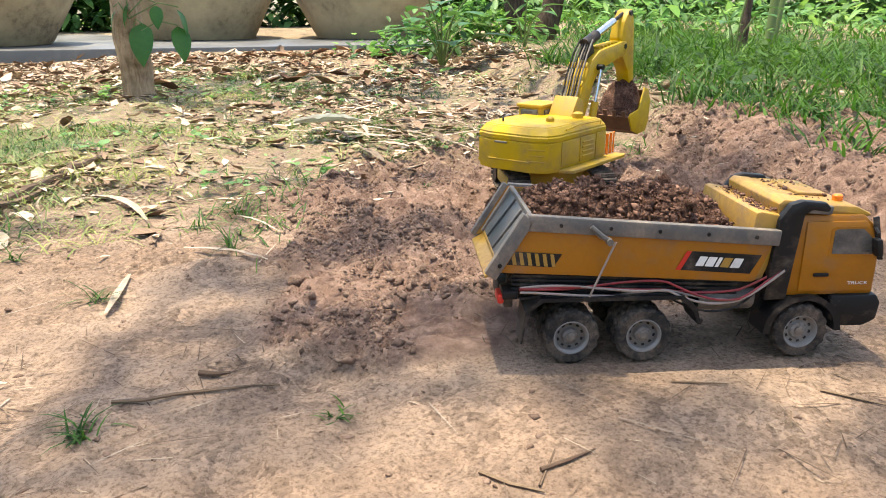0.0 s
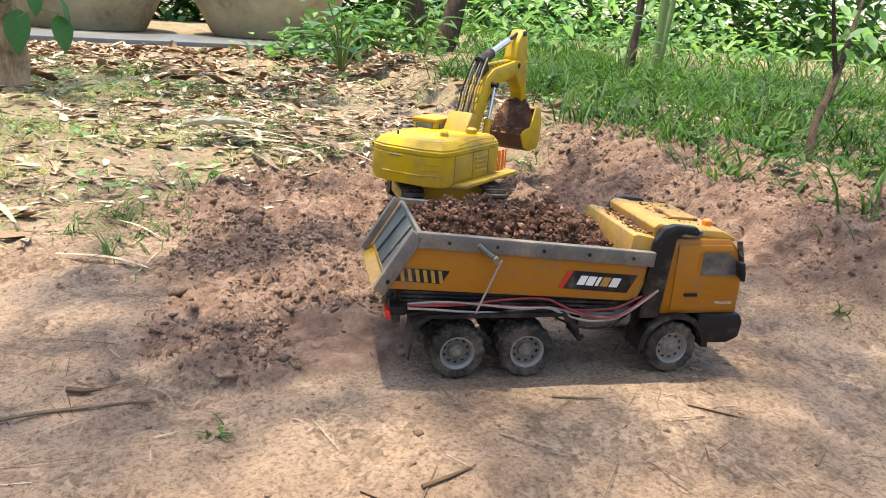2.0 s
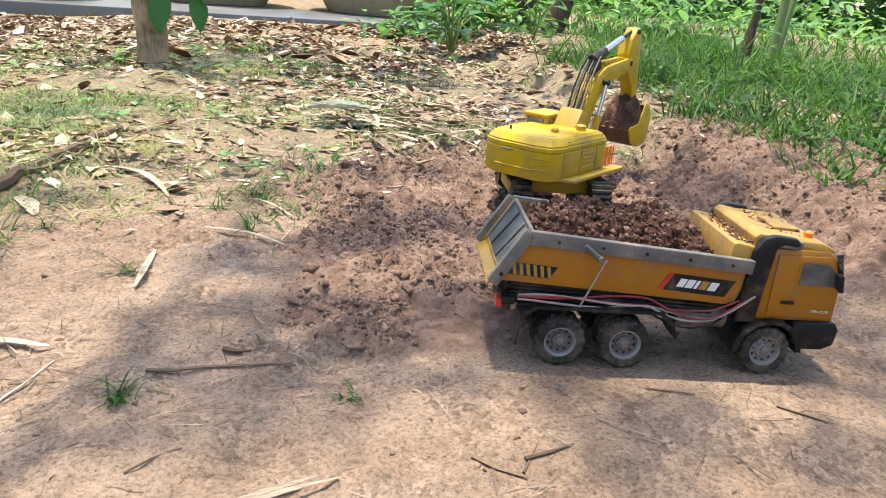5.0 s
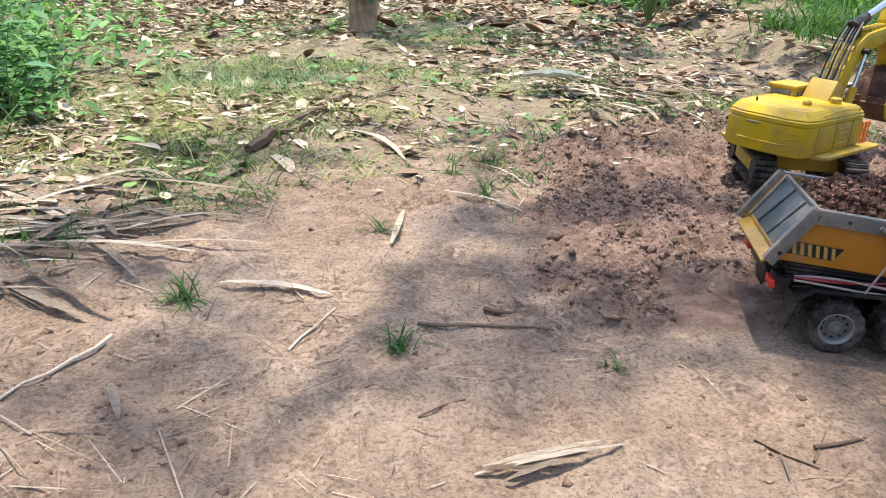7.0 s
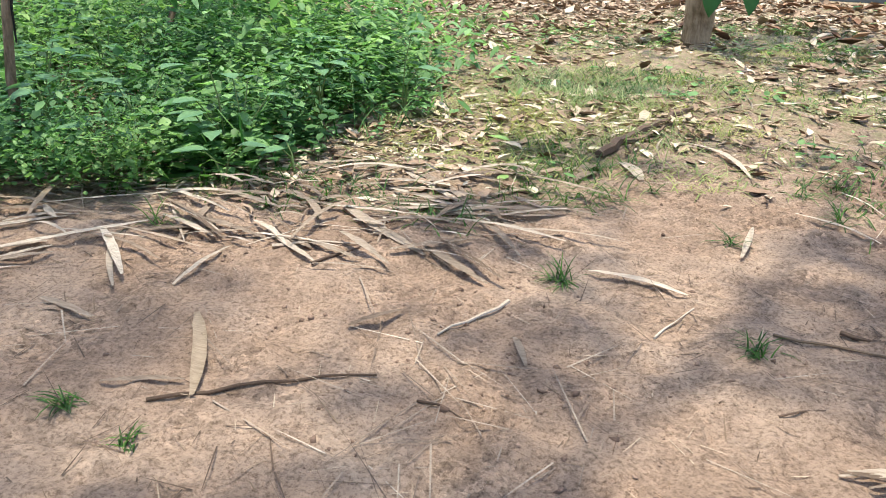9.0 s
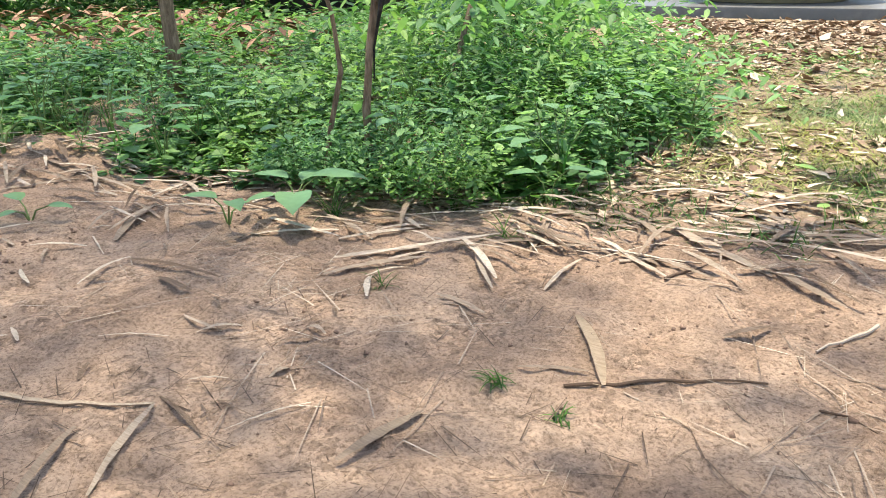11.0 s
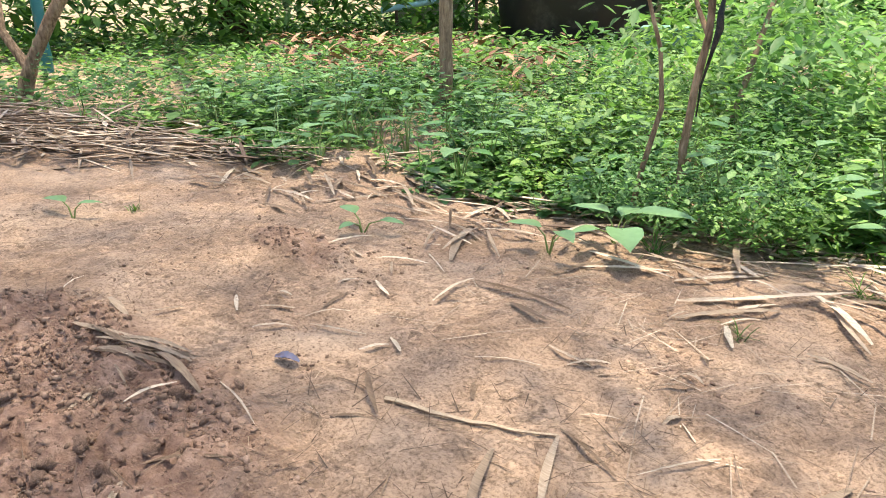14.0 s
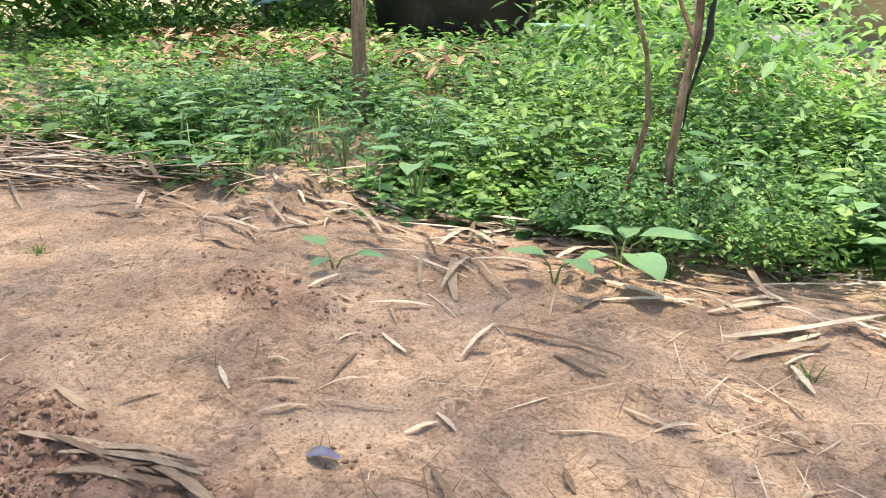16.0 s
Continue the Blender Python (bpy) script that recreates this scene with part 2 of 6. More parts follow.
def prism(poly, a, b, axis='y', bev=0.0, bm=None):
    """A polygon in the plane across the axis, drawn out from a to b."""
    bm = bm or bmesh.new()
    put = {'x': lambda p, q: (q, p[0], p[1]), 'y': lambda p, q: (p[0], q, p[1]), 'z': lambda p, q: (p[0], p[1], q)}[axis]
    lo = [bm.verts.new(put(p, a)) for p in poly]
    hi = [bm.verts.new(put(p, b)) for p in poly]
    n = len(poly)
    faces = [bm.faces.new(lo), bm.faces.new(hi)]
    for i in range(n):
        faces.append(bm.faces.new((lo[i], lo[(i + 1) % n], hi[(i + 1) % n], hi[i])))
    bmesh.ops.recalc_face_normals(bm, faces=faces)
    if bev:
        es = list({e for f in faces for e in f.edges})
        bmesh.ops.bevel(bm, geom=es, offset=bev, segments=2, profile=0.5, affect='EDGES')
    return bm


def tube(points, radii, seg=8, bm=None, cap=True):
    """A round, tapering rod along points."""
    bm = bm or bmesh.new()
    pts = [Vector(p) for p in points]
    if isinstance(radii, (int, float)):
        radii = [radii] * len(pts)
    rings, side = [], None
    for i, p in enumerate(pts):
        d = (pts[min(i + 1, len(pts) - 1)] - pts[max(i - 1, 0)]).normalized()
        if side is None:
            side = d.orthogonal().normalized()
        side = (side - d * side.dot(d)).normalized()
        up = d.cross(side)
        rings.append([bm.verts.new(p + radii[i] * (math.cos(k * math.tau / seg) * side + math.sin(k * math.tau / seg) * up)) for k in range(seg)])
    for r0, r1 in zip(rings, rings[1:]):
        for k in range(seg):
            bm.faces.new((r0[k], r0[(k + 1) % seg], r1[(k + 1) % seg], r1[k]))
    if cap:
        bm.faces.new(rings[0][::-1])
        bm.faces.new(rings[-1])
    return bm


def lathe(profile, m=None, seg=28, bm=None):
    """A closed or open profile of (radius, height) turned round the z axis, then laid by m."""
    bm = bm or bmesh.new()
    m = m or Matrix()
    rings = [[bm.verts.new(m @ Vector((r * math.cos(k * math.tau / seg), r * math.sin(k * math.tau / seg), z))) for k in range(seg)] for r, z in profile]
    for r0, r1 in zip(rings, rings[1:]):
        for k in range(seg):
            bm.faces.new((r0[k], r0[(k + 1) % seg], r1[(k + 1) % seg], r1[k]))
    if profile[0][0] > 1e-5:
        bm.faces.new(rings[0][::-1])
    if profile[-1][0] > 1e-5:
        bm.faces.new(rings[-1])
    bmesh.ops.remove_doubles(bm, verts=bm.verts, dist=1e-6)
    bmesh.ops.recalc_face_normals(bm, faces=bm.faces)
    return bm


def smooth01(a, b, v):
    t = np.clip((v - a) / (b - a), 0, 1)
    return t * t * (3 - 2 * t)


rng = np.random.default_rng(7)


def value_noise(x, y, scale, seed=0):
    """Smooth random heights between -1 and 1 over the plane."""
    x, y = np.asarray(x, float) * scale, np.asarray(y, float) * scale
    i, j = np.floor(x).astype(np.int64), np.floor(y).astype(np.int64)
    fx, fy = x - i, y - j
    fx, fy = fx * fx * (3 - 2 * fx), fy * fy * (3 - 2 * fy)

    def h(a, b):
        n = (a * 374761393 + b * 668265263 + seed * 144665) & 0x7fffffff
        n = ((n ^ (n >> 13)) * 1274126177) & 0x7fffffff
        return ((n ^ (n >> 16)) & 0xffff) / 32767.5 - 1
    return (h(i, j) * (1 - fx) + h(i + 1, j) * fx) * (1 - fy) + (h(i, j + 1) * (1 - fx) + h(i + 1, j + 1) * fx) * fy


def cells(x, y, scale, seed=0):
    """Distance, in cells, to the nearest of the points strewn one to a cell."""
    x, y = np.asarray(x, float) * scale, np.asarray(y, float) * scale
    i, j = np.floor(x).astype(np.int64), np.floor(y).astype(np.int64)
    best = np.full(x.shape, 9.0)
    for a in (-1, 0, 1):
        for b_ in (-1, 0, 1):
            n = ((i + a) * 374761393 + (j + b_) * 668265263 + seed * 144665) & 0x7fffffff
            n = ((n ^ (n >> 13)) * 1274126177) & 0x7fffffff
            px, py = (n & 0xff) / 255.0, ((n >> 9) & 0xff) / 255.0
            best = np.minimum(best, (i + a + px - x) ** 2 + (j + b_ + py - y) ** 2)
    return np.sqrt(best)


def domes(x, y, scale, seed=0):
    return np.sqrt(np.clip(1 - (cells(x, y, scale, seed) / 0.75) ** 2, 0, 1))


# ---- the lie of the land ----
def bank_edge(y):
    return 0.98 + 0.22 * np.clip(y - 1.5, 0, 8)


def dug_mask(x, y):
    """Where the soil has been dug over."""
    n = 0.16 * value_noise(x, y, 3.0, 3) + 0.07 * value_noise(x, y, 9.0, 4)
    a = 1 - np.hypot((x - 0.62) / 0.72, (y - 1.62) / 0.62) + n
    b = 1 - np.hypot((x - 0.16) / 0.27, (y - 1.17) / 0.2) + n
    c = 1 - np.hypot((x - 1.3) / 0.45, (y - 1.45) / 0.75) + n
    d = 0.95 - np.hypot((x + 2.15) / 0.55, (y + 0.3) / 0.36) + n
    e = 0.8 - np.hypot((x + 2.42) / 0.26, (y - 0.40) / 0.11) + n
    return np.clip(0.7 * smooth01(0.0, 0.3, e) + smooth01(0.0, 0.22, a) + smooth01(0.0, 0.2, b) + smooth01(0, 0.25, c) + smooth01(0.0, 0.3, d), 0, 1)


def height(x, y):
    x, y = np.asarray(x, float), np.asarray(y, float)
    h = 0.06 * smooth01(1.0, 2.6, y) * smooth01(-1.2, -0.3, x)
    h = h + 0.022 * np.clip(y - 4.4, 0, 8) + 0.11 * smooth01(0.0, 0.22, x - bank_edge(y) + 0.05 * value_noise(x, y, 5.0, 29)) * smooth01(0.5, 0.95, y)
    h = h + 0.04 * smooth01(-2.1, -2.6, x) * smooth01(1.2, 0.0, y)
    h = h + 0.06 * smooth01(1.0, 0.0, np.hypot((x + 3.05) / 0.5, (y - 1.02) / 0.28))
    near = smooth01(6.0, 3.0, np.hypot(x + 0.5, y - 1))
    h = h + near * (0.012 * value_noise(x, y, 1.7, 11) + 0.008 * value_noise(x, y, 5.0, 12) + 0.006 * value_noise(x, y, 14.0, 13) - 0.007 * np.abs(value_noise(x, y, 21.0, 28)) + 0.0045 * value_noise(x, y, 38.0, 17) + 0.003 * np.abs(value_noise(x, y, 60.0, 18)))
    flat = smooth01(0.30, 0.14, np.abs(y - 0.9)) * smooth01(0.45, 0.25, np.abs(x - 0.45))
    h = h * (1 - 0.85 * flat)
    d = dug_mask(x, y) * (1 - 0.8 * flat)
    lump = np.abs(value_noise(x, y, 7.0, 14)) * 0.026 + np.abs(value_noise(x, y, 31.0, 36)) * 0.02 + np.abs(value_noise(x, y, 75.0, 37)) * 0.008 + domes(x, y, 22.0, 15) * 0.016 * smooth01(-0.3, 0.5, value_noise(x, y, 8.0, 20)) + domes(x, y, 48.0, 16) * 0.011 + domes(x, y, 95.0, 19) * 0.006
    crumb = near * smooth01(0.05, 0.6, value_noise(x, y, 3.3, 23) + 0.5 * value_noise(x, y, 9.0, 24)) * (1 - flat) * (1 - d)
    return h + d * (lump - 0.010) + crumb * (0.005 * domes(x, y, 60.0, 25) + 0.007 * domes(x, y, 33.0, 26) * (value_noise(x, y, 12.0, 27) > 0.1) - 0.002)


def spread_out(a, far):
    """Widening steps on both sides of a run of places."""
    a = list(a)
    s = 0.009
    while a[-1] < far:
        s *= 1.35
        a.append(a[-1] + s)
    s = 0.009
    while a[0] > -far:
        s *= 1.35
        a.insert(0, a[0] - s)
    return np.array(a)


gx = spread_out(np.concatenate([np.arange(-3.2, -0.2, 0.009), np.arange(-0.2, 1.45, 0.005), np.arange(1.45, 1.75, 0.009)]), 600)
gy = spread_out(np.concatenate([np.arange(-0.62, 0.95, 0.0085), np.arange(0.95, 2.1, 0.005), np.arange(2.1, 2.5, 0.009)]), 600)
X, Y = np.meshgrid(gx, gy)
Z = height(X, Y)
nx, ny = len(gx), len(gy)
idx = np.arange(nx * ny).reshape(ny, nx)
quads = np.stack([idx[:-1, :-1], idx[:-1, 1:], idx[1:, 1:], idx[1:, :-1]], -1).reshape(-1, 4)


def quick_mesh(name, verts, faces, mat, smooth=False):
    """A mesh from arrays; all faces have the same number of corners."""
    me = bpy.data.meshes.new(name)
    n, k = faces.shape
    me.vertices.add(len(verts))
    me.vertices.foreach_set("co", np.ascontiguousarray(verts, np.float32).ravel())
    me.loops.add(n * k)
    me.loops.foreach_set("vertex_index", np.ascontiguousarray(faces, np.int32).ravel())
    me.polygons.add(n)
    me.polygons.foreach_set("loop_start", np.arange(0, n * k, k, dtype=np.int32))
    me.polygons.foreach_set("loop_total", np.full(n, k, np.int32))
    me.update(calc_edges=True)
    me.materials.append(mat)
    if smooth:
        me.shade_smooth()
    return me


gm = quick_mesh("ground", np.stack([X, Y, Z], -1).reshape(-1, 3), quads, M_GROUND, True)
gm.attributes.new("dug", 'FLOAT', 'POINT').data.foreach_set("value", dug_mask(X, Y).ravel().astype(np.float32))
mo = smooth01(1.7, 2.4, Y) + smooth01(-0.5, -0.8, X) * smooth01(1.3, 1.9, Y)
gm.attributes.new("moss", 'FLOAT', 'POINT').data.foreach_set("value", np.clip(mo, 0, 1).ravel().astype(np.float32))
ground = tagged(new("ground", gm), "reddish clay ground with trodden bare soil and dug patches", "ground", kind="structure")


def gz(x, y):
    return float(height(x, y))


# ---- plants: clouds of leaves and blades ----
def turned(az, tilt):
    """Unit vectors along and across a blade that leans out by tilt towards az."""
    d = np.stack([np.cos(az) * np.cos(tilt), np.sin(az) * np.cos(tilt), np.sin(tilt)], -1)
    s = np.stack([-np.sin(az), np.cos(az), 0 * az], -1)
    return d, s, np.cross(d, s)


def leaf_cloud(name, base, az, tilt, length, width, mat, fold=0.18, droop=0.25, ragged=0.0):
    """Pointed oval leaves of eight corners each, folded along the midrib and bent down at the tip."""
    n = len(base)
    d, s, u = turned(az, tilt)
    L, W = length[:, None], width[:, None]
    dn = np.array([0, 0, -1.0])
    mid = base + 0.5 * L * d - u * fold * W + dn * droop * 0.2 * L
    tip = base + L * d + dn * droop * L
    a1, a2 = base + 0.28 * L * d + 0.42 * W * s, base + 0.28 * L * d - 0.42 * W * s
    b1, b2 = base + 0.62 * L * d + 0.40 * W * s + dn * droop * 0.35 * L, base + 0.62 * L * d - 0.40 * W * s + dn * droop * 0.35 * L
    v = np.stack([base, a1, b1, tip, b2, a2, mid], 1)
    if ragged:
        v = v + rng.normal(0, 1, v.shape) * np.array([1, 1, 0.5]) * (ragged * length)[:, None, None]
    v = v.reshape(-1, 3)
    f = np.array([[0, 1, 6], [1, 2, 6], [2, 3, 6], [3, 4, 6], [4, 5, 6], [5, 0, 6]])
    faces = (np.arange(n)[:, None, None] * 7 + f[None]).reshape(-1, 3)
    return quick_mesh(name, v, faces, mat, True)


def blade_cloud(name, base, az, lean, length, width, mat, bend=0.8):
    """Grass blades: strips of three pieces that bend over to a point."""
    n = len(base)
    pts = []
    p = base.copy()
    for k, (frac, w) in enumerate(((0, 1.0), (0.36, 0.9), (0.34, 0.65), (0.3, 0.06))):
        tilt = math.pi / 2 - lean - bend * k * 0.45
        d, s, _ = turned(az, tilt)
        p = p + d * (length * frac)[:, None]
        pts += [p + s * (0.5 * width * w)[:, None], p - s * (0.5 * width * w)[:, None]]
    v = np.stack(pts, 1).reshape(-1, 3)
    f = np.array([[0, 1, 3, 2], [2, 3, 5, 4], [4, 5, 7, 6]])
    faces = (np.arange(n)[:, None, None] * 8 + f[None]).reshape(-1, 4)
    return quick_mesh(name, v, faces, mat, True)


def scatter(n, x0, x1, y0, y1, density):
    """Points of a rectangle kept where density(x, y), from 0 to 1, lets them."""
    x, y = rng.uniform(x0, x1, n), rng.uniform(y0, y1, n)
    keep = rng.uniform(0, 1, n) < density(x, y)
    return x[keep], y[keep]


def thicket_edge(x):
    return np.interp(x, [-9, -5.5, -4.3, -3.3, -2.76, -2.3, -2.0, -1.6, -1.3, -1.1], [0.2, 0.42, 0.72, 0.86, 1.0, 1.05, 1.02, 1.17, 1.36, 2.3])


def thicket(x, y):
    """The weedy thicket on the side away from the machines."""
    edge = thicket_edge(x)
    right = np.interp(y, [0, 1.5, 2.3, 4.0, 6.0, 12.0], [-1.25, -1.25, -1.15, -1.8, -2.5, -4.5])
    n = 0.10 * value_noise(x, y, 2.5, 21) + 0.06 * value_noise(x, y, 7.0, 22)
    return smooth01(-0.03, 0.16, y - edge + n) * smooth01(-0.03, 0.2, right - x + n)


def dead_patch(x, y):
    """Where brown dead leaves lie on the weeds."""
    return smooth01(1.0, 0.5, np.hypot((x + 4.7) / 1.5, (y - 2.75) / 0.75) + 0.3 * value_noise(x, y, 2.8, 48))


def meadow(x, y):
    """Long grass on the bank and beyond."""
    n = 0.12 * value_noise(x, y, 2.2, 31) + 0.08 * value_noise(x, y, 6.0, 32)
    clump = np.clip(0.75 + 0.9 * value_noise(x, y, 3.4, 33) + 0.5 * value_noise(x, y, 9.0, 34), 0.1, 1)
    return smooth01(0.16, 0.42, x - bank_edge(y) + n) * smooth01(0.85, 1.1, y + n) * clump * (1 - 0.93 * smooth01(0.62, 0.4, np.abs(x + 0.17 - 0.486 * (y - 0.14))) * smooth01(3.6, 4.4, y) * smooth01(7.4, 7.0, y))


def plants_at(x, y, density_leaves, hmin, hmax, size, name, mat, label, cat="weeds", flat=0.5):
    """Leaves set on upright stalks: several a stalk."""
    n = len(x)
    k = density_leaves
    hh = rng.uniform(hmin, hmax, n) * (0.45 + 0.8 * (value_noise(x, y, 2.3, 41) * 0.5 + 0.5))
    hh = hh * np.where(x < -0.9, 0.38 + 0.62 * smooth01(0.1, 0.5, y - thicket_edge(x)), 1.0)
    px, py = np.repeat(x, k), np.repeat(y, k)
    fr = np.tile(np.linspace(0.3, 1, k), n) + rng.uniform(-0.08, 0.08, n * k)
    az = rng.uniform(0, math.tau, n * k)
    z = height(px, py) + np.repeat(hh, k) * fr
    off = rng.uniform(0.0, 0.02, n * k)
    L = (size[0] + (size[1] - size[0]) * rng.uniform(0, 1, n * k) ** 1.5) * np.repeat(rng.uniform(0.6, 1.25, n), k)
    base = np.stack([px + off * np.cos(az), py + off * np.sin(az), z], -1)
    me = leaf_cloud(name, base, az, rng.uniform(-0.7, 1.3, n * k) * flat, L, L * rng.uniform(0.55, 0.9, n * k), mat, 0.12, 0.14)
    return tagged(new(name, me), label, cat, kind="stuff")


# low leafy weeds, thick near the bare ground and thinner far off
def gappy(x, y):
    return thicket(x, y) * (1 - 0.85 * dead_patch(x, y)) * np.clip(0.55 + 0.9 * value_noise(x, y, 2.6, 45) + 0.35 * value_noise(x, y, 7.0, 46), 0.06, 1)


x, y = scatter(11500, -4.6, -1.0, 0.4, 3.2, gappy)
plants_at(x, y, 7, 0.03, 0.29, (0.014, 0.052), "leafy_weeds", M_WEED, "thick green leafy weeds growing beside the bare soil")
x, y = scatter(2600, -4.6, -1.0, 0.4, 3.2, gappy)
plants_at(x, y, 5, 0.05, 0.29, (0.04, 0.085), "pale_weeds", M_WEED_PALE, "pale green broad-leaved weeds among the thicket", flat=0.35)
x, y = scatter(7600, -13, -1.5, 0.1, 12, lambda x, y: thicket(x, y) * (np.hypot(x + 2, y - 1) > 1.6) * (1 - 0.9 * dead_patch(x, y)))
plants_at(x, y, 6, 0.06, 0.24, (0.04, 0.09), "far_weeds", M_WEED, "knee-high green weeds beneath the trees")
x, y = scatter(5200, -5.6, -1.0, 0.3, 3.6, lambda x, y: thicket(x, y) * np.clip(0.2 + 0.6 * smooth01(-2.5, -1.8, x) + 1.0 * value_noise(x, y, 1.9, 47), 0, 1))
plants_at(x, y, 13, 0.10, 0.36, (0.012, 0.032), "feathery_weeds", M_WEED_PALE, "tall fine-leaved pale green weeds in the thicket", flat=0.8)
x, y = scatter(9000, -5.0, -1.0, 0.4, 3.6, lambda x, y: thicket(x, y) * smooth01(-2.2, -1.5, x) * 0.9 + thicket(x, y) * 0.3)
base = np.stack([x, y, height(x, y)], -1)
n = len(x)
tagged(new("thicket_grass", blade_cloud("thicket_grass", base, rng.uniform(0, 6.28, n), rng.uniform(0.1, 0.7, n), rng.uniform(0.08, 0.30, n), rng.uniform(0.002, 0.006, n), M_WEED)), "green grass blades growing through the weeds", "grass", kind="stuff")

x, y = scatter(900, -2.3, -1.45, 0.98, 1.4, lambda x, y: smooth01(1.0, 0.6, np.hypot((x + 1.88) / 0.42, (y - 1.2) / 0.16)))
plants_at(x, y, 12, 0.26, 0.46, (0.010, 0.026), "feathery_weeds", M_WEED_PALE, "low fine-leaved green weeds at the sapling foot", flat=0.8)

# long grass on the bank
x, y = scatter(42000, 1.0, 4.5, 0.85, 6.5, meadow)
n = len(x)
base = np.stack([x, y, height(x, y)], -1)
tagged(new("bank_grass", blade_cloud("bank_grass", base, rng.uniform(0, 6.28, n), rng.uniform(0.05, 0.6, n), rng.uniform(0.06, 0.26, n) * (0.7 + 0.5 * smooth01(1, 4, y)) * (0.75 + 0.5 * value_noise(x, y, 4.5, 35)), rng.uniform(0.003, 0.009, n), M_GRASS)), "lush long green grass on the earth bank", "grass", kind="stuff")
x, y = scatter(30000, 1.4, 22, 3.5, 26, meadow)
n = len(x)
base = np.stack([x, y, height(x, y)], -1)
tagged(new("far_grass", blade_cloud("far_grass", base, rng.uniform(0, 6.28, n), rng.uniform(0.05, 0.5, n), rng.uniform(0.14, 0.34, n) * (1 + smooth01(8, 12, y)), rng.uniform(0.008, 0.02, n) * (1 + smooth01(7, 12, y)), M_GRASS)), "bright long grass in the sun beyond the bank", "grass", kind="stuff")
x, y = scatter(1100, 1.1, 4.2, 0.9, 4.0, meadow)
plants_at(x, y, 4, 0.04, 0.18, (0.02, 0.06), "bank_weeds", M_GRASS, "small broad-leaved weeds among the bank grass")

# thin grass and seedlings on the littered ground
def sparse(x, y):
    v = value_noise(x, y, 3.1, 51) + 0.5 * value_noise(x, y, 8.0, 52)
    return smooth01(0.05, 0.8, v) * (1 - dug_mask(x, y)) * smooth01(1.25, 1.8, y + 0.25 * (x < -0.3)) * (1 - meadow(x, y))


x, y = scatter(76000, -2.2, 1.6, 1.1, 5.5, sparse)
n = len(x)
base = np.stack([x, y, height(x, y)], -1)
tagged(new("thin_grass", blade_cloud("thin_grass", base, rng.uniform(0, 6.28, n), rng.uniform(0.3, 1.1, n), rng.uniform(0.02, 0.09, n), rng.uniform(0.0015, 0.004, n), M_GRASS)), "thin grass sprouting among fallen leaves", "grass", kind="stuff")
x, y = scatter(52000, -2.2, 1.2, 1.6, 5.0, lambda x, y: np.clip(sparse(x + 0.3, y) * 0.9 + 0.22 * smooth01(0.3, -0.4, x) * (1 - dug_mask(x, y)), 0, 1))
n = len(x)
base = np.stack([x, y, height(x, y)], -1)
tagged(new("pale_grass", blade_cloud("pale_grass", base, rng.uniform(0, 6.28, n), rng.uniform(0.5, 1.3, n), rng.uniform(0.03, 0.09, n), rng.uniform(0.0015, 0.004, n), M_GRASS_DRY)), "yellowed grass lying on the ground", "grass", kind="stuff")

# fallen leaves
def litter(x, y):
    v = 0.55 + 0.6 * value_noise(x, y, 1.8, 61) + 0.3 * value_noise(x, y, 6.0, 62)
    return np.clip(v, 0.06, 1) * (1 - 0.9 * dug_mask(x, y)) * smooth01(1.45, 2.3, y + 0.4 * smooth01(-0.3, -1, x)) * (1 - 0.8 * meadow(x, y))


x, y = scatter(82000, -2.6, 2.2, 0.9, 6.8, litter)
n = len(x)
L = (0.012 + 0.082 * rng.uniform(0, 1, n) ** 2.4) * (0.6 + 0.25 * y / 2)
base = np.stack([x, y, height(x, y) + rng.uniform(0.001, 0.012, n)], -1)
tagged(new("leaf_litter", leaf_cloud("leaf_litter", base, rng.uniform(0, 6.28, n), np.abs(rng.normal(0, 0.28, n)) - 0.05, L, L * rng.choice([0.08, 0.14, 0.25, 0.4, 0.62], n), M_LITTER, fold=0.3, droop=0.12, ragged=0.07)), "dry brown and pale fallen leaves covering the ground", "leaf litter", kind="stuff")

x, y = scatter(260, -0.6, 1.9, 4.1, 6.6, lambda x, y: np.clip(0.45 + 0.9 * value_noise(x, y, 1.6, 63), 0.03, 1))
n = len(x)
L = rng.uniform(0.06, 0.17, n)
base = np.stack([x, y, height(x, y) + rng.uniform(0.005, 0.05, n)], -1)
tagged(new("brown_leaves", leaf_cloud("brown_leaves", base, rng.uniform(0, 6.28, n), rng.uniform(-0.1, 0.7, n), L, L * rng.uniform(0.3, 0.6, n), M_BROWN_LEAF, fold=0.4, droop=0.3, ragged=0.06)), "large curled orange-brown leaves fallen round the tree", "leaf litter", kind="stuff")

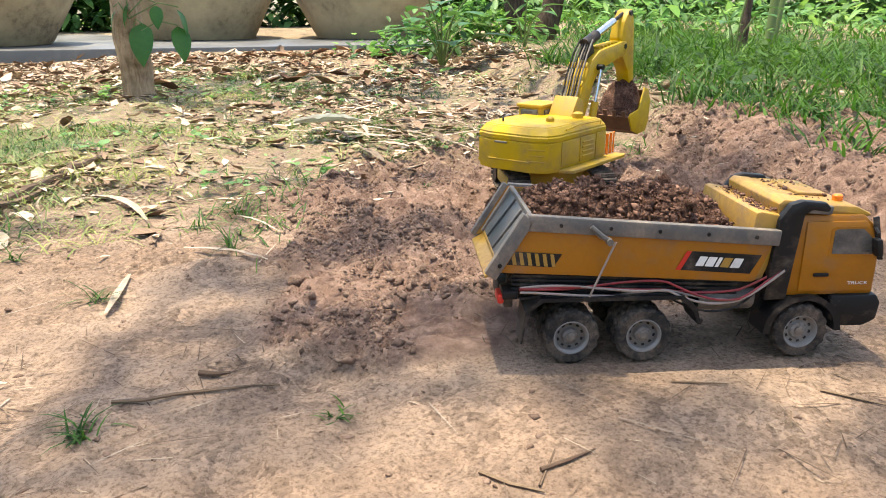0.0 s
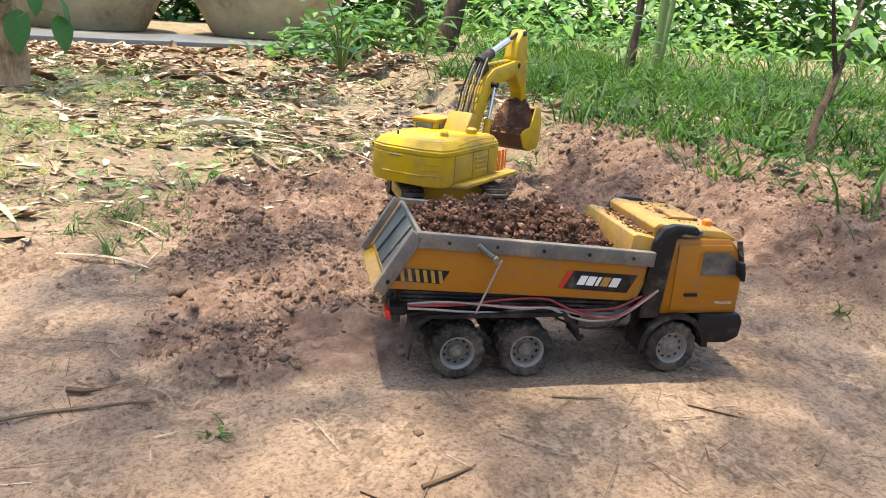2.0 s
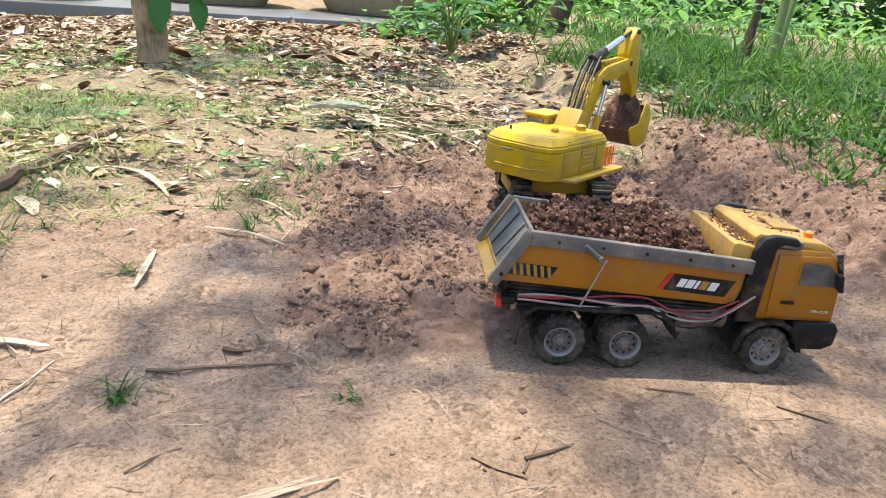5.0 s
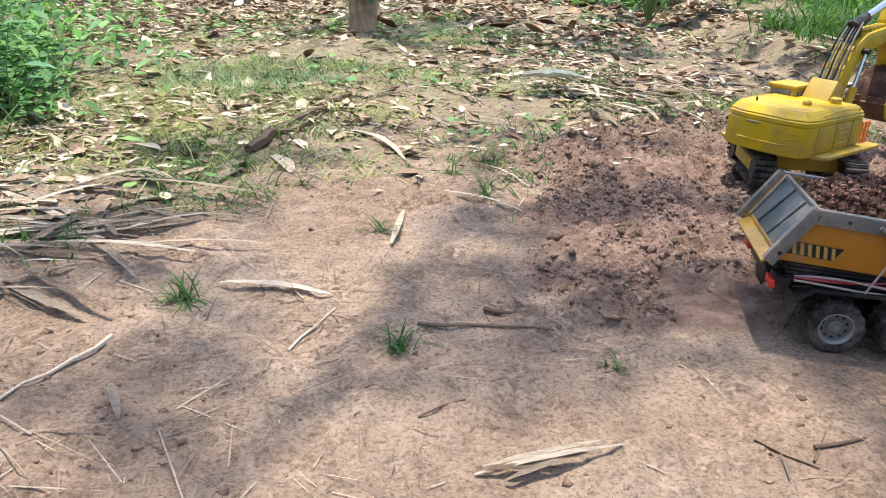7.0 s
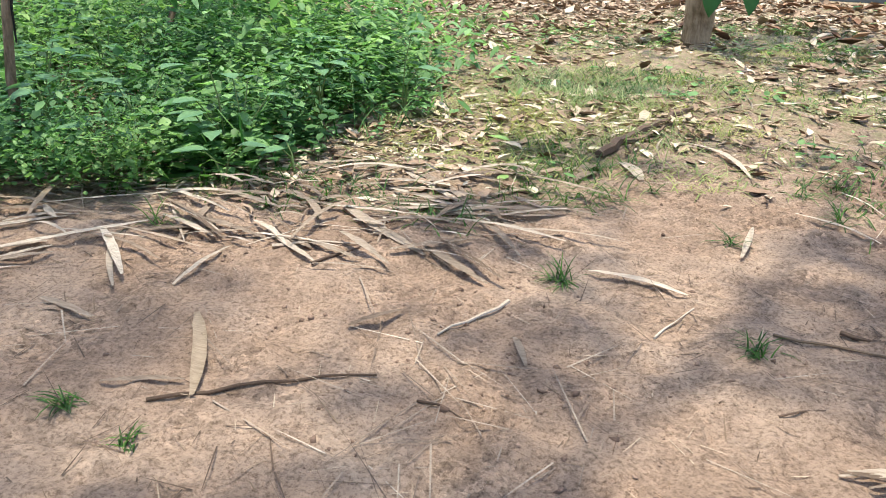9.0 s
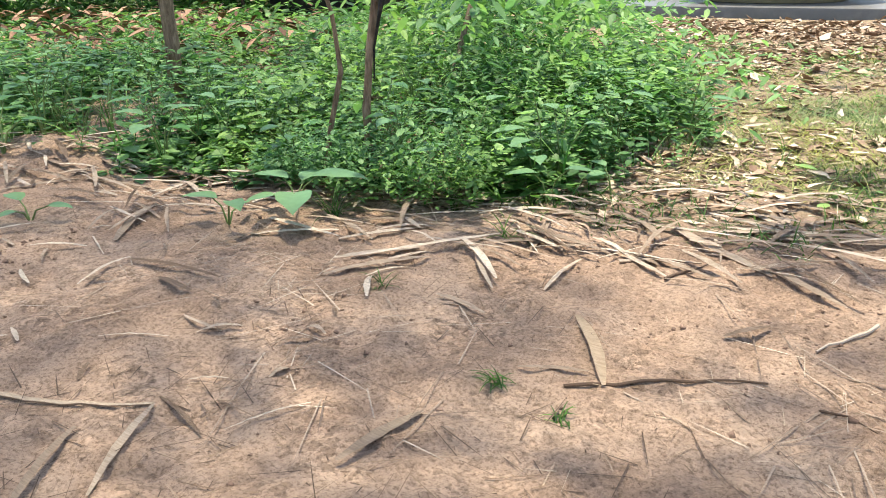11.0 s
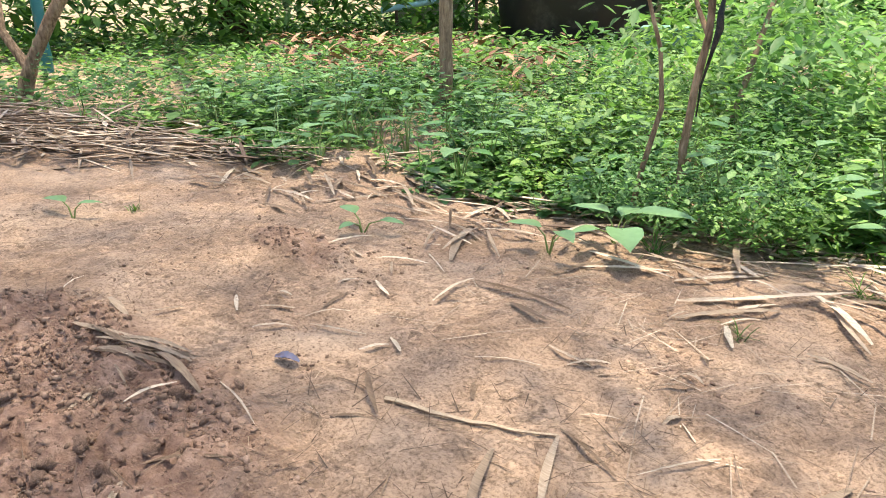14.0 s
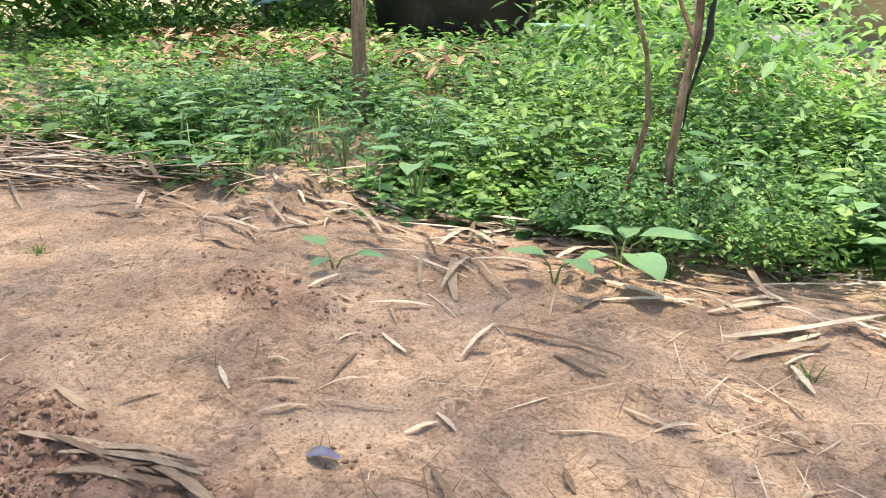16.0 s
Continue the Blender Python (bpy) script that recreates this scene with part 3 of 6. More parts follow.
x, y = scatter(2600, -2.0, 1.6, 1.5, 5.5, lambda x, y: np.clip(0.1 + 0.8 * value_noise(x, y, 2.7, 65), 0, 1) * (1 - dug_mask(x, y)))
plants_at(x, y, 4, 0.01, 0.06, (0.012, 0.045), "seedlings", M_WEED_PALE, "small green seedlings among the fallen leaves")
x, y = scatter(6000, -7.0, -2.2, 1.3, 5.2, dead_patch)
n = len(x)
L = rng.uniform(0.04, 0.14, n)
base = np.stack([x, y, height(x, y) + rng.uniform(0.08, 0.34, n)], -1)
tagged(new("dead_fronds", leaf_cloud("dead_fronds", base, rng.uniform(0, 6.28, n), rng.uniform(-0.3, 0.6, n), L, L * rng.uniform(0.12, 0.5, n), M_BROWN_LEAF)), "heap of brown dead leaves lying on the weeds", "leaf litter", kind="stuff")

# the heap of old fronds between the bare clay and the weeds
def heap(x, y):
    low = np.interp(x, [-7, -4.2, -3.6, -3.25, -2.8, -2.3, -1.7, -1.2], [-0.2, 0.0, 0.42, 0.74, 0.88, 0.95, 1.1, 1.4])
    n = 0.08 * value_noise(x, y, 4.0, 67)
    return smooth01(0.0, 0.1, y - low + n) * smooth01(0.22, 0.02, y - thicket_edge(x) + n) * np.where(x > -3.2, np.clip(0.2 + 0.9 * value_noise(x, y, 2.6, 68), 0.04, 0.6), 1.0)


x, y = scatter(9500, -7.0, -1.2, -0.4, 1.8, heap)
n = len(x)
L = rng.uniform(0.05, 0.42, n) * np.where(x > -3.2, 0.6, 1.0)
up_to = np.where(x > -3.2, 0.02, 0.075)
base = np.stack([x, y, height(x, y) + 0.004 + up_to * rng.uniform(0, 1, n) ** 1.6], -1)
tagged(new("frond_heap", leaf_cloud("frond_heap", base, rng.normal(0.35, 0.55, n) + math.pi * rng.integers(0, 2, n), rng.normal(0.0, 0.07, n), L, rng.uniform(0.006, 0.03, n), M_FROND, fold=0.3, droop=0.02)), "heap of grey-brown dead fronds between clay and weeds", "dead fronds", kind="stuff")

# yellowish grass where the litter meets the thicket
x, y = scatter(34000, -1.6, 0.3, 1.5, 3.6, lambda x, y: smooth01(1.0, 0.2, np.hypot((x + 0.75) / 0.75, (y - 2.4) / 0.8)) * np.clip(0.5 + 0.8 * value_noise(x, y, 7.0, 69), 0.05, 1))
n = len(x)
base = np.stack([x, y, height(x, y)], -1)
tagged(new("pale_grass", blade_cloud("pale_grass", base, rng.uniform(0, 6.28, n), rng.uniform(0.3, 1.2, n), rng.uniform(0.03, 0.11, n), rng.uniform(0.0015, 0.0035, n), M_GRASS_DRY)), "patch of thin yellow-green grass beside the litter", "grass", kind="stuff")


# ---- toy machines ----
M_ORANGE = painted("orange_plastic", (0.36, 0.135, 0.006), amount=0.36, rough=0.36, scale=18)
M_YELLOW = painted("yellow_plastic", (0.42, 0.235, 0.03), amount=0.75, rough=0.34, scale=16)
M_EXC = painted("bright_yellow_paint", (0.52, 0.33, 0.004), amount=0.4, rough=0.4, scale=13)
M_EXC_OLD = painted("dusty_yellow_paint", (0.43, 0.27, 0.018), amount=0.45, rough=0.5, scale=13)
M_BLACK = painted("black_plastic", (0.012, 0.012, 0.013), (0.16, 0.12, 0.09), 0.3, 0.42, 22, 0.0, 0.22)
M_RUBBER = painted("tyre_rubber", (0.022, 0.021, 0.02), (0.20, 0.15, 0.115), 0.72, 0.85, 26, 0.0, 0.2)
M_GREY = painted("grey_metal", (0.105, 0.10, 0.095), (0.27, 0.21, 0.16), 0.7, 0.5, 24)
M_RIM = painted("dull_rim", (0.22, 0.21, 0.2), (0.19, 0.145, 0.11), 0.6, 0.5, 40)
M_RIM_DARK = painted("dark_rim", (0.15, 0.143, 0.135), (0.2, 0.15, 0.115), 0.65, 0.55, 40)
M_GATE = painted("slate_metal", (0.05, 0.062, 0.07), (0.22, 0.18, 0.15), 0.45, 0.4, 20)
M_RED = painted("red_plastic", (0.55, 0.03, 0.02), amount=0.25, rough=0.3)
M_HOSE_RED = painted("red_wire", (0.28, 0.03, 0.035), amount=0.3, rough=0.45, scale=60)
M_HOSE_WHITE = painted("pale_wire", (0.33, 0.27, 0.24), amount=0.35, rough=0.45, scale=60)
M_WHITE = painted("white_print", (0.78, 0.77, 0.74), amount=0.15, rough=0.4)
M_BEACON = painted("amber_plastic", (0.9, 0.22, 0.02), amount=0.1, rough=0.2)
M_CHROME = painted("steel_rod", (0.62, 0.62, 0.62), amount=0.15, rough=0.22, metal=0.9)
M_RUST = painted("rusty_steel", (0.16, 0.075, 0.035), (0.07, 0.04, 0.03), 0.6, 0.7, 30)
M_GLASS, nt, b, co = base_mat("dark_window", 0.12, 0.0, 0.6)
gn = noise_tex(nt, 30, 6, 0.7, co)
nt.links.new(ramp(nt, gn, [(0.35, (0.05, 0.05, 0.05)), (0.75, (0.20, 0.18, 0.155))]), b.inputs["Base Color"])


def again(name, mesh, parent, m, label=""):
    ob = new(name, mesh)
    ob.parent = parent
    ob.matrix_basis = m
    return tagged(ob, label)


def mud_heap(name, x0, x1, y0, y1, top, rim, seed, mat, step=0.0035):
    """A heap of crumbly soil over a rectangle: heights fall to the rim."""
    xs, ys = np.arange(x0, x1 + 1e-6, step), np.arange(y0, y1 + 1e-6, step)
    X, Y = np.meshgrid(xs, ys)
    u, v = (X - x0) / (x1 - x0), (Y - y0) / (y1 - y0)
    dome = np.clip(4 * u * (1 - u), 0, 1) ** 0.55 * np.clip(4 * v * (1 - v), 0, 1) ** 0.6
    n = np.abs(value_noise(X, Y, 27, seed + 9)) * 0.022 + np.abs(value_noise(X, Y, 55, seed)) * 0.017 + np.abs(value_noise(X, Y, 90, seed + 1)) * 0.009 + np.abs(value_noise(X, Y, 190, seed + 2)) * 0.007
    big = value_noise(X, Y, 16, seed + 3) * 0.008
    Z = rim + (top - rim) * dome + (n + big) * np.clip(dome * 2, 0.2, 1)
    jx, jy = value_noise(X, Y, 130, seed + 5) * 0.0022, value_noise(X, Y, 130, seed + 6) * 0.0022
    i = np.arange(X.size).reshape(X.shape)
    q = np.stack([i[:-1, :-1], i[:-1, 1:], i[1:, 1:], i[1:, :-1]], -1).reshape(-1, 4)
    return quick_mesh(name, np.stack([X + jx, Y + jy, Z], -1).reshape(-1, 3), q, mat)


ICO = bmesh.new()
bmesh.ops.create_icosphere(ICO, subdivisions=2, radius=1.0)
ICO_V = np.array([v.co[:] for v in ICO.verts])
ICO_F = np.array([[v.index for v in f.verts] for f in ICO.faces])
ICO.free()


BLOCK_V = np.array([[a, b_, c_] for a in (-1, 1) for b_ in (-1, 1) for c_ in (-1, 1)]) * 0.62
BLOCK_F = np.array([[0, 1, 3, 2], [4, 6, 7, 5], [0, 4, 5, 1], [2, 3, 7, 6], [0, 2, 6, 4], [1, 5, 7, 3]])


def crumbs_of(name, pos, rad, mat):
    """Small angular crumbs: blocks knocked askew and turned every way."""
    n = len(pos)
    q, _ = np.linalg.qr(rng.normal(0, 1, (n, 3, 3)))
    v = BLOCK_V[None] * rng.uniform(0.4, 1.45, (n, 8, 1)) * rng.uniform(0.45, 1.45, (n, 1, 3))
    v = np.einsum('nij,nkj->nki', q, v) * np.asarray(rad)[:, None, None] * np.array([1, 1, 0.85]) + pos[:, None]
    f = (np.arange(n)[:, None, None] * 8 + BLOCK_F[None]).reshape(-1, 4)
    return quick_mesh(name, v.reshape(-1, 3), f, mat)


def clods(name, pos, rad, mat):
    """Lumps of earth, each knocked out of round."""
    n, k = len(pos), len(ICO_V)
    sc = rng.uniform(0.72, 1.22, (n, k, 1)) * rng.uniform(0.65, 1.25, (n, 1, 3))
    v = pos[:, None] + ICO_V[None] * sc * np.asarray(rad)[:, None, None]
    f = (np.arange(n)[:, None, None] * k + ICO_F[None]).reshape(-1, 3)
    return quick_mesh(name, v.reshape(-1, 3), f, mat)


def tyre_mesh(r, w, seg=60):
    """A tyre whose shoulders and crown are cut into staggered tread blocks."""
    prof = [(0.6, -0.5, 0), (0.72, -0.5, 0), (0.88, -0.5, 0), (0.97, -0.42, 1), (1.0, -0.22, 1), (0.985, -0.02, 1), (0.985, 0.02, 2), (1.0, 0.22, 2), (0.97, 0.42, 2), (0.88, 0.5, 0), (0.72, 0.5, 0), (0.6, 0.5, 0), (0.6, -0.5, 0)]
    bm = bmesh.new()
    turn = Matrix.Rotation(radians(90), 4, 'X')
    rings = []
    for a, z, cut in prof:
        ring = []
        for k in range(seg):
            low = cut and ((k + (0 if cut == 1 else 2)) % 4) < 2
            rr = r * (a - 0.055 if low else a)
            ring.append(bm.verts.new(turn @ Vector((rr * math.cos(k * math.tau / seg), rr * math.sin(k * math.tau / seg), z * w))))
        rings.append(ring)
    for r0, r1 in zip(rings, rings[1:]):
        for k in range(seg):
            bm.faces.new((r0[k], r0[(k + 1) % seg], r1[(k + 1) % seg], r1[k]))
    bmesh.ops.recalc_face_normals(bm, faces=bm.faces)
    return finish(bm, "tyre", M_RUBBER, 25)


def rim_mesh(r, w, deep=False):
    """A dished steel rim, its face towards -y; the deep ones sit on the twin rear wheels."""
    t = Matrix.Rotation(radians(90), 4, 'X')
    if deep:
        bm = lathe([(r * 0.62, -w * 0.3), (r * 0.62, w * 0.47), (r * 0.575, w * 0.5), (r * 0.53, w * 0.42), (r * 0.49, w * 0.16), (r * 0.30, w * 0.13), (r * 0.26, w * 0.28), (r * 0.17, w * 0.33), (0.0, w * 0.36)], t, 30)
    else:
        bm = lathe([(r * 0.62, -w * 0.3), (r * 0.62, w * 0.47), (r * 0.575, w * 0.5), (r * 0.54, w * 0.44), (r * 0.50, w * 0.22), (r * 0.34, w * 0.20), (r * 0.28, w * 0.3), (r * 0.2, w * 0.33), (0.0, w * 0.36)], t, 30)
    for k in range(8):
        a = k * math.tau / 8
        bmesh.ops.create_icosphere(bm, subdivisions=1, radius=r * 0.045, matrix=Matrix.Translation((r * (0.22 if deep else 0.27) * math.cos(a), -w * (0.3 if deep else 0.33), r * 0.27 * math.sin(a))))
    return finish(bm, "rim", M_RIM_DARK if deep else M_RIM, 30)


def hub_mesh(r, w):
    t = Matrix.Rotation(radians(90), 4, 'X')
    bm = lathe([(r * 0.16, w * 0.2), (r * 0.16, w * 0.42), (r * 0.11, w * 0.47), (0, w * 0.48)], t, 16)
    return finish(bm, "hub", M_GREY, 30)


def slot_mesh(r, w, deep=False):
    """The dark hand holes of a rim."""
    bm = bmesh.new()
    for k in range(10):
        a = (k + 0.5) * math.tau / 10
        box((r * 0.075, w * 0.04, r * 0.11), (r * 0.42 * math.cos(a), -w * 0.14 if deep else -w * 0.215, r * 0.42 * math.sin(a)), (0, -math.degrees(a), 0), 0, bm)
    return finish(bm, "rim_slots", M_BLACK)


# the tipping body sits nose down on the frame
BED_TILT = Matrix.Translation((-0.06, 0, 0.14)) @ pose(0, 0, 0, 0, 4.6, 0) @ Matrix.Translation((0.06 - 0.108, 0, -0.14)) @ Matrix.Diagonal((0.93, 1, 1, 1)) @ Matrix.Translation((0.108, 0, 0))


def dump_truck(m):
    tr = thing("dump_truck", "muddy orange toy dump truck loaded with soil on bare clay", "toy truck", m)
    # chassis
    ch = part("chassis", box((0.47, 0.05, 0.026), (0.145, 0, 0.082), bev=0.003), M_BLACK, tr)
    for s in (-1, 1):
        part("frame_rail", box((0.44, 0.008, 0.02), (0.14, s * 0.034, 0.1), bev=0.002), M_BLACK, ch)
    for x in (0.0, 0.097, 0.31):
        part("axle", tube([(x, -0.07, 0.039), (x, 0.07, 0.039)], 0.009, 10), M_BLACK, ch)
    part("under_tray", prism([(-0.085, 0.118), (-0.075, 0.130), (0.262, 0.108), (0.25, 0.098), (0.2, 0.096), (-0.06, 0.102)], -0.078, 0.078, 'y', 0.003), M_BLACK, tr)
    for k in range(4):
        part("tray_rib", box((0.30, 0.003, 0.0035), (0.07, -0.0805, 0.1 + 0.006 * k), (0, 2.5, 0), 0.0008), M_BLACK, tr)
    # wheels
    R, W = 0.039, 0.027
    ty, hu = tyre_mesh(R, W), hub_mesh(R, W)
    ring_bm = lathe([(R * 0.5, W * 0.36), (R * 0.545, W * 0.47), (R * 0.575, W * 0.515), (R * 0.625, W * 0.49), (R * 0.625, W * 0.36)], Matrix.Rotation(radians(90), 4, 'X'), 30)
    bmesh.ops.delete(ring_bm, geom=[f for f in ring_bm.faces if len(f.verts) > 4], context='FACES_ONLY')
    ring = finish(ring_bm, "rim_ring", M_RIM, 30)
    rims = {True: (rim_mesh(R, W, True), slot_mesh(R, W, True)), False: (rim_mesh(R, W), slot_mesh(R, W))}
    for x in (0.0, 0.097, 0.31):
        for s in (-1, 1):
            w = new("wheel")
            w.parent = tr
            w.matrix_basis = pose(x, s * 0.077, R, 0, 17 * x * 60, 180 if s > 0 else 0)
            again("tyre", ty, w, Matrix())
            ri, sl = rims[x < 0.2]
            again("rim", ri, w, Matrix(), "dull grey dished steel rim")
            if x < 0.2:
                again("rim_ring", ring, w, Matrix(), "dusty pale rim edge")
            again("hub", hu, w, Matrix())
            again("rim_slots", sl, w, Matrix())
            if x < 0.2:
                again("tyre", ty, w, pose(0, 0.03, 0))
    # rear mudguards
    for s in (-1, 1):
        prof = [(-0.062, 0.058), (-0.058, 0.078), (-0.04, 0.092), (0.14, 0.092), (0.158, 0.075), (0.166, 0.056), (0.170, 0.056), (0.163, 0.08), (0.143, 0.097), (-0.044, 0.097), (-0.063, 0.08), (-0.066, 0.058)]
        fe = part("mudguard", prism(prof, s * 0.096, s * 0.05), M_BLACK, tr)
        for k in range(3):
            part("ridge", box((0.17, 0.003, 0.003), (0.05, s * (0.066 + 0.011 * k), 0.0975), bev=0.001), M_BLACK, fe)
        part("mud_flap", box((0.003, 0.04, 0.035), (-0.064, s * 0.073, 0.05), (0, 8, 0), 0.001), M_BLACK, tr)
        part("tail_light", box((0.008, 0.03, 0.012), (-0.094, s * 0.072, 0.094), bev=0.002), M_RED, tr, "red plastic tail light")
        part("light_bracket", box((0.02, 0.034, 0.012), (-0.082, s * 0.072, 0.1), bev=0.002), M_BLACK, tr)
    part("rear_beam", box((0.012, 0.15, 0.014), (-0.082, 0, 0.084), bev=0.003), M_BLACK, tr)
    part("fuel_tank", tube([(0.17, -0.062, 0.085), (0.245, -0.062, 0.085)], 0.02, 16), M_GREY, tr, "mud-smeared grey cylindrical tank")
    part("air_tank", tube([(0.17, 0.062, 0.085), (0.245, 0.062, 0.085)], 0.02, 16), M_GREY, tr)
    # tipping body
    bed = new("tipping_body")
    bed.parent = tr
    bed.matrix_basis = BED_TILT
    side = [(-0.108, 0.128), (-0.066, 0.204), (0.286, 0.204), (0.266, 0.136), (0.2, 0.134)]
    for s in (-1, 1):
        sp = part("side_panel", prism(side, s * 0.0835, s * 0.0885, 'y', 0.0012), M_ORANGE, bed, "orange plastic side panel with a sticker")
        part("inner_panel", prism([(x, z) for x, z in ((-0.106, 0.129), (-0.064, 0.202), (0.262, 0.202), (0.262, 0.139), (-0.08, 0.134))], s * 0.0828, s * 0.0834), M_YELLOW, sp)
        part("top_rail", box((0.352, 0.011, 0.021), (0.111, s * 0.0895, 0.197), bev=0.0022), M_GREY, bed, "scuffed grey top rail")
        part("rear_rail", box((0.019, 0.011, 0.092), (-0.086, s * 0.0895, 0.164), (0, 29, 0), 0.0022), M_GREY, bed)
        for k in range(5):
            part("rivet", tube([(-0.02 + 0.068 * k, s * 0.0945, 0.197), (-0.02 + 0.068 * k, s * 0.0965, 0.197)], 0.0026, 8), M_BLACK, bed)
        part("rivet", tube([(-0.097, s * 0.0945, 0.14), (-0.097, s * 0.0965, 0.14)], 0.003, 8), M_BLACK, bed)
        # warning stripes
        st = part("warning_panel", prism([(-0.086, 0.140), (-0.076, 0.158), (-0.012, 0.158), (-0.022, 0.140)], s * 0.0888, s * 0.0894), M_BLACK, bed)
        for k in range(6):
            x = -0.083 + 0.0108 * k
            part("yellow_stripe", prism([(x + 0.005, 0.1408), (x + 0.0005, 0.1572), (x + 0.0055, 0.1572), (x + 0.0102, 0.1408)], s * 0.0895, s * 0.0899), M_YELLOW, st)
        # maker's plate, drawn as plain slanted shapes
        pl = part("sticker", prism([(0.152, 0.146), (0.164, 0.172), (0.268, 0.172), (0.256, 0.146)], s * 0.0888, s * 0.0894), M_BLACK, bed, "black sticker with white slanted shapes and a red edge")
        part("red_edge", prism([(0.149, 0.146), (0.161, 0.172), (0.168, 0.172), (0.156, 0.146)], s * 0.0895, s * 0.0899), M_RED, pl)
        for x, w2, col in ((0.176, 0.011, M_WHITE), (0.189, 0.012, M_WHITE), (0.2035, 0.005, M_WHITE), (0.211, 0.012, M_YELLOW), (0.2255, 0.013, M_WHITE)):
            part("sticker_mark", prism([(x, 0.153), (x + 0.005, 0.166), (x + w2 + 0.005, 0.166), (x + w2, 0.153)], s * 0.0895, s * 0.0899), col, pl)
    part("bed_floor", prism([(-0.098, 0.131), (-0.098, 0.138), (0.266, 0.138), (0.266, 0.133), (-0.085, 0.128)], -0.0835, 0.0835, 'y', 0.0008), M_YELLOW, bed)
    part("chute_lip", prism([(-0.113, 0.117), (-0.114, 0.121), (-0.09, 0.136), (-0.086, 0.132)], -0.082, 0.082, 'y', 0.0008), M_YELLOW, bed, "yellow chute lip dusted with soil")
    gate = part("tailgate", prism([(-0.097, 0.138), (-0.060, 0.203), (-0.055, 0.201), (-0.092, 0.136)], -0.081, 0.081, 'y', 0.0008), M_GATE, bed, "slate-grey tailgate plate with raised ribs")
    for y, lean in ((-0.028, 14), (0.028, 14)):
        part("gate_rib", box((0.004, 0.006, 0.07), (-0.080, y, 0.170), (lean * (1 if y > 0 else -1) * 0.0 + lean, 29, 0), 0.001), M_GATE, gate)
    for s in (-1, 1):
        part("gate_edge", box((0.005, 0.008, 0.078), (-0.080, s * 0.076, 0.170), (0, 29, 0), 0.001), M_GREY, gate)
    part("gate_edge", box((0.006, 0.16, 0.006), (-0.060, 0, 0.203), bev=0.001), M_GREY, gate)
    part("front_wall", prism([(0.262, 0.136), (0.250, 0.19), (0.251, 0.226), (0.258, 0.228), (0.294, 0.224), (0.296, 0.21), (0.278, 0.136)], -0.084, 0.084, 'y', 0.002), M_YELLOW, bed, "yellow front wall of the tipping body")
    # links and wires
    part("lift_lever", tube([(0.02, -0.099, 0.199), (0.035, -0.101, 0.188), (0.048, -0.1, 0.182)], [0.003, 0.004, 0.003], 8), M_GREY, bed)
    part("lever_pin", tube([(0.046, -0.096, 0.182), (0.046, -0.108, 0.182)], 0.0045, 10), M_GREY, bed)
    part("pull_rod", tube([(0.046, -0.104, 0.174), (0.018, -0.1, 0.1)], 0.0014, 6), M_HOSE_WHITE, tr, "thin tied pull cord")
    for k, (mat, z0, y0) in enumerate(((M_HOSE_RED, 0.106, -0.086), (M_HOSE_WHITE, 0.101, -0.089), (M_HOSE_RED, 0.111, -0.088), (M_BLACK, 0.098, -0.086), (M_HOSE_WHITE, 0.108, -0.091))):
        pts = [(-0.07 + 0.345 * u, y0 - 0.003 * math.sin(7 * u + k), z0 - 0.012 * math.sin(math.pi * min(1, max(0, (u - 0.55) / 0.45))) * (1 + 0.35 * k) + 0.004 * math.sin(9 * u + 1.7 * k) + (0.03 * max(0, u - 0.85) / 0.15 if k % 2 else 0.02 * max(0, u - 0.85) / 0.15)) for u in np.linspace(0, 1, 26)]
        part("wire", tube(pts, 0.0017, 6), mat, tr)
    # cab
    cab = part("cab", prism([(0.293, 0.088), (0.293, 0.222), (0.30, 0.228), (0.384, 0.226), (0.400, 0.206), (0.409, 0.15), (0.409, 0.088)], -0.084, 0.084, 'y', 0.005), M_ORANGE, tr, "orange plastic truck cab")
    cab.matrix_basis = Matrix.Translation((-0.0573, 0, 0.0176)) @ Matrix.Diagonal((1.13, 1, 0.8, 1))
    roof = part("roof", prism([(0.292, 0.226), (0.298, 0.243), (0.318, 0.244), (0.375, 0.238), (0.396, 0.224), (0.39, 0.22), (0.30, 0.222)], -0.08, 0.08, 'y', 0.004), M_YELLOW, cab, "yellow plastic roof with crumbs of soil")
    part("roof_hatch", box((0.036, 0.06, 0.006), (0.346, 0.0, 0.2435), (0, 5, 0), 0.002), M_YELLOW, roof)
    part("beacon", lathe([(0.006, 0), (0.006, 0.008), (0.004, 0.0105), (0, 0.011)], Matrix.Translation((0.366, -0.05, 0.2395)), 14), M_BEACON, roof, "amber roof beacon")
    part("rear_spoiler", prism([(0.288, 0.2), (0.284, 0.243), (0.29, 0.25), (0.312, 0.246), (0.306, 0.236), (0.296, 0.2)], -0.076, 0.076, 'y', 0.002), M_YELLOW, cab)
    part("windscreen", prism([(0.4015, 0.206), (0.4105, 0.155), (0.4125, 0.155), (0.4035, 0.206)], -0.072, 0.072), M_GLASS, cab)
    part("grille", box((0.004, 0.11, 0.04), (0.411, 0, 0.115), bev=0.001), M_BLACK, cab)
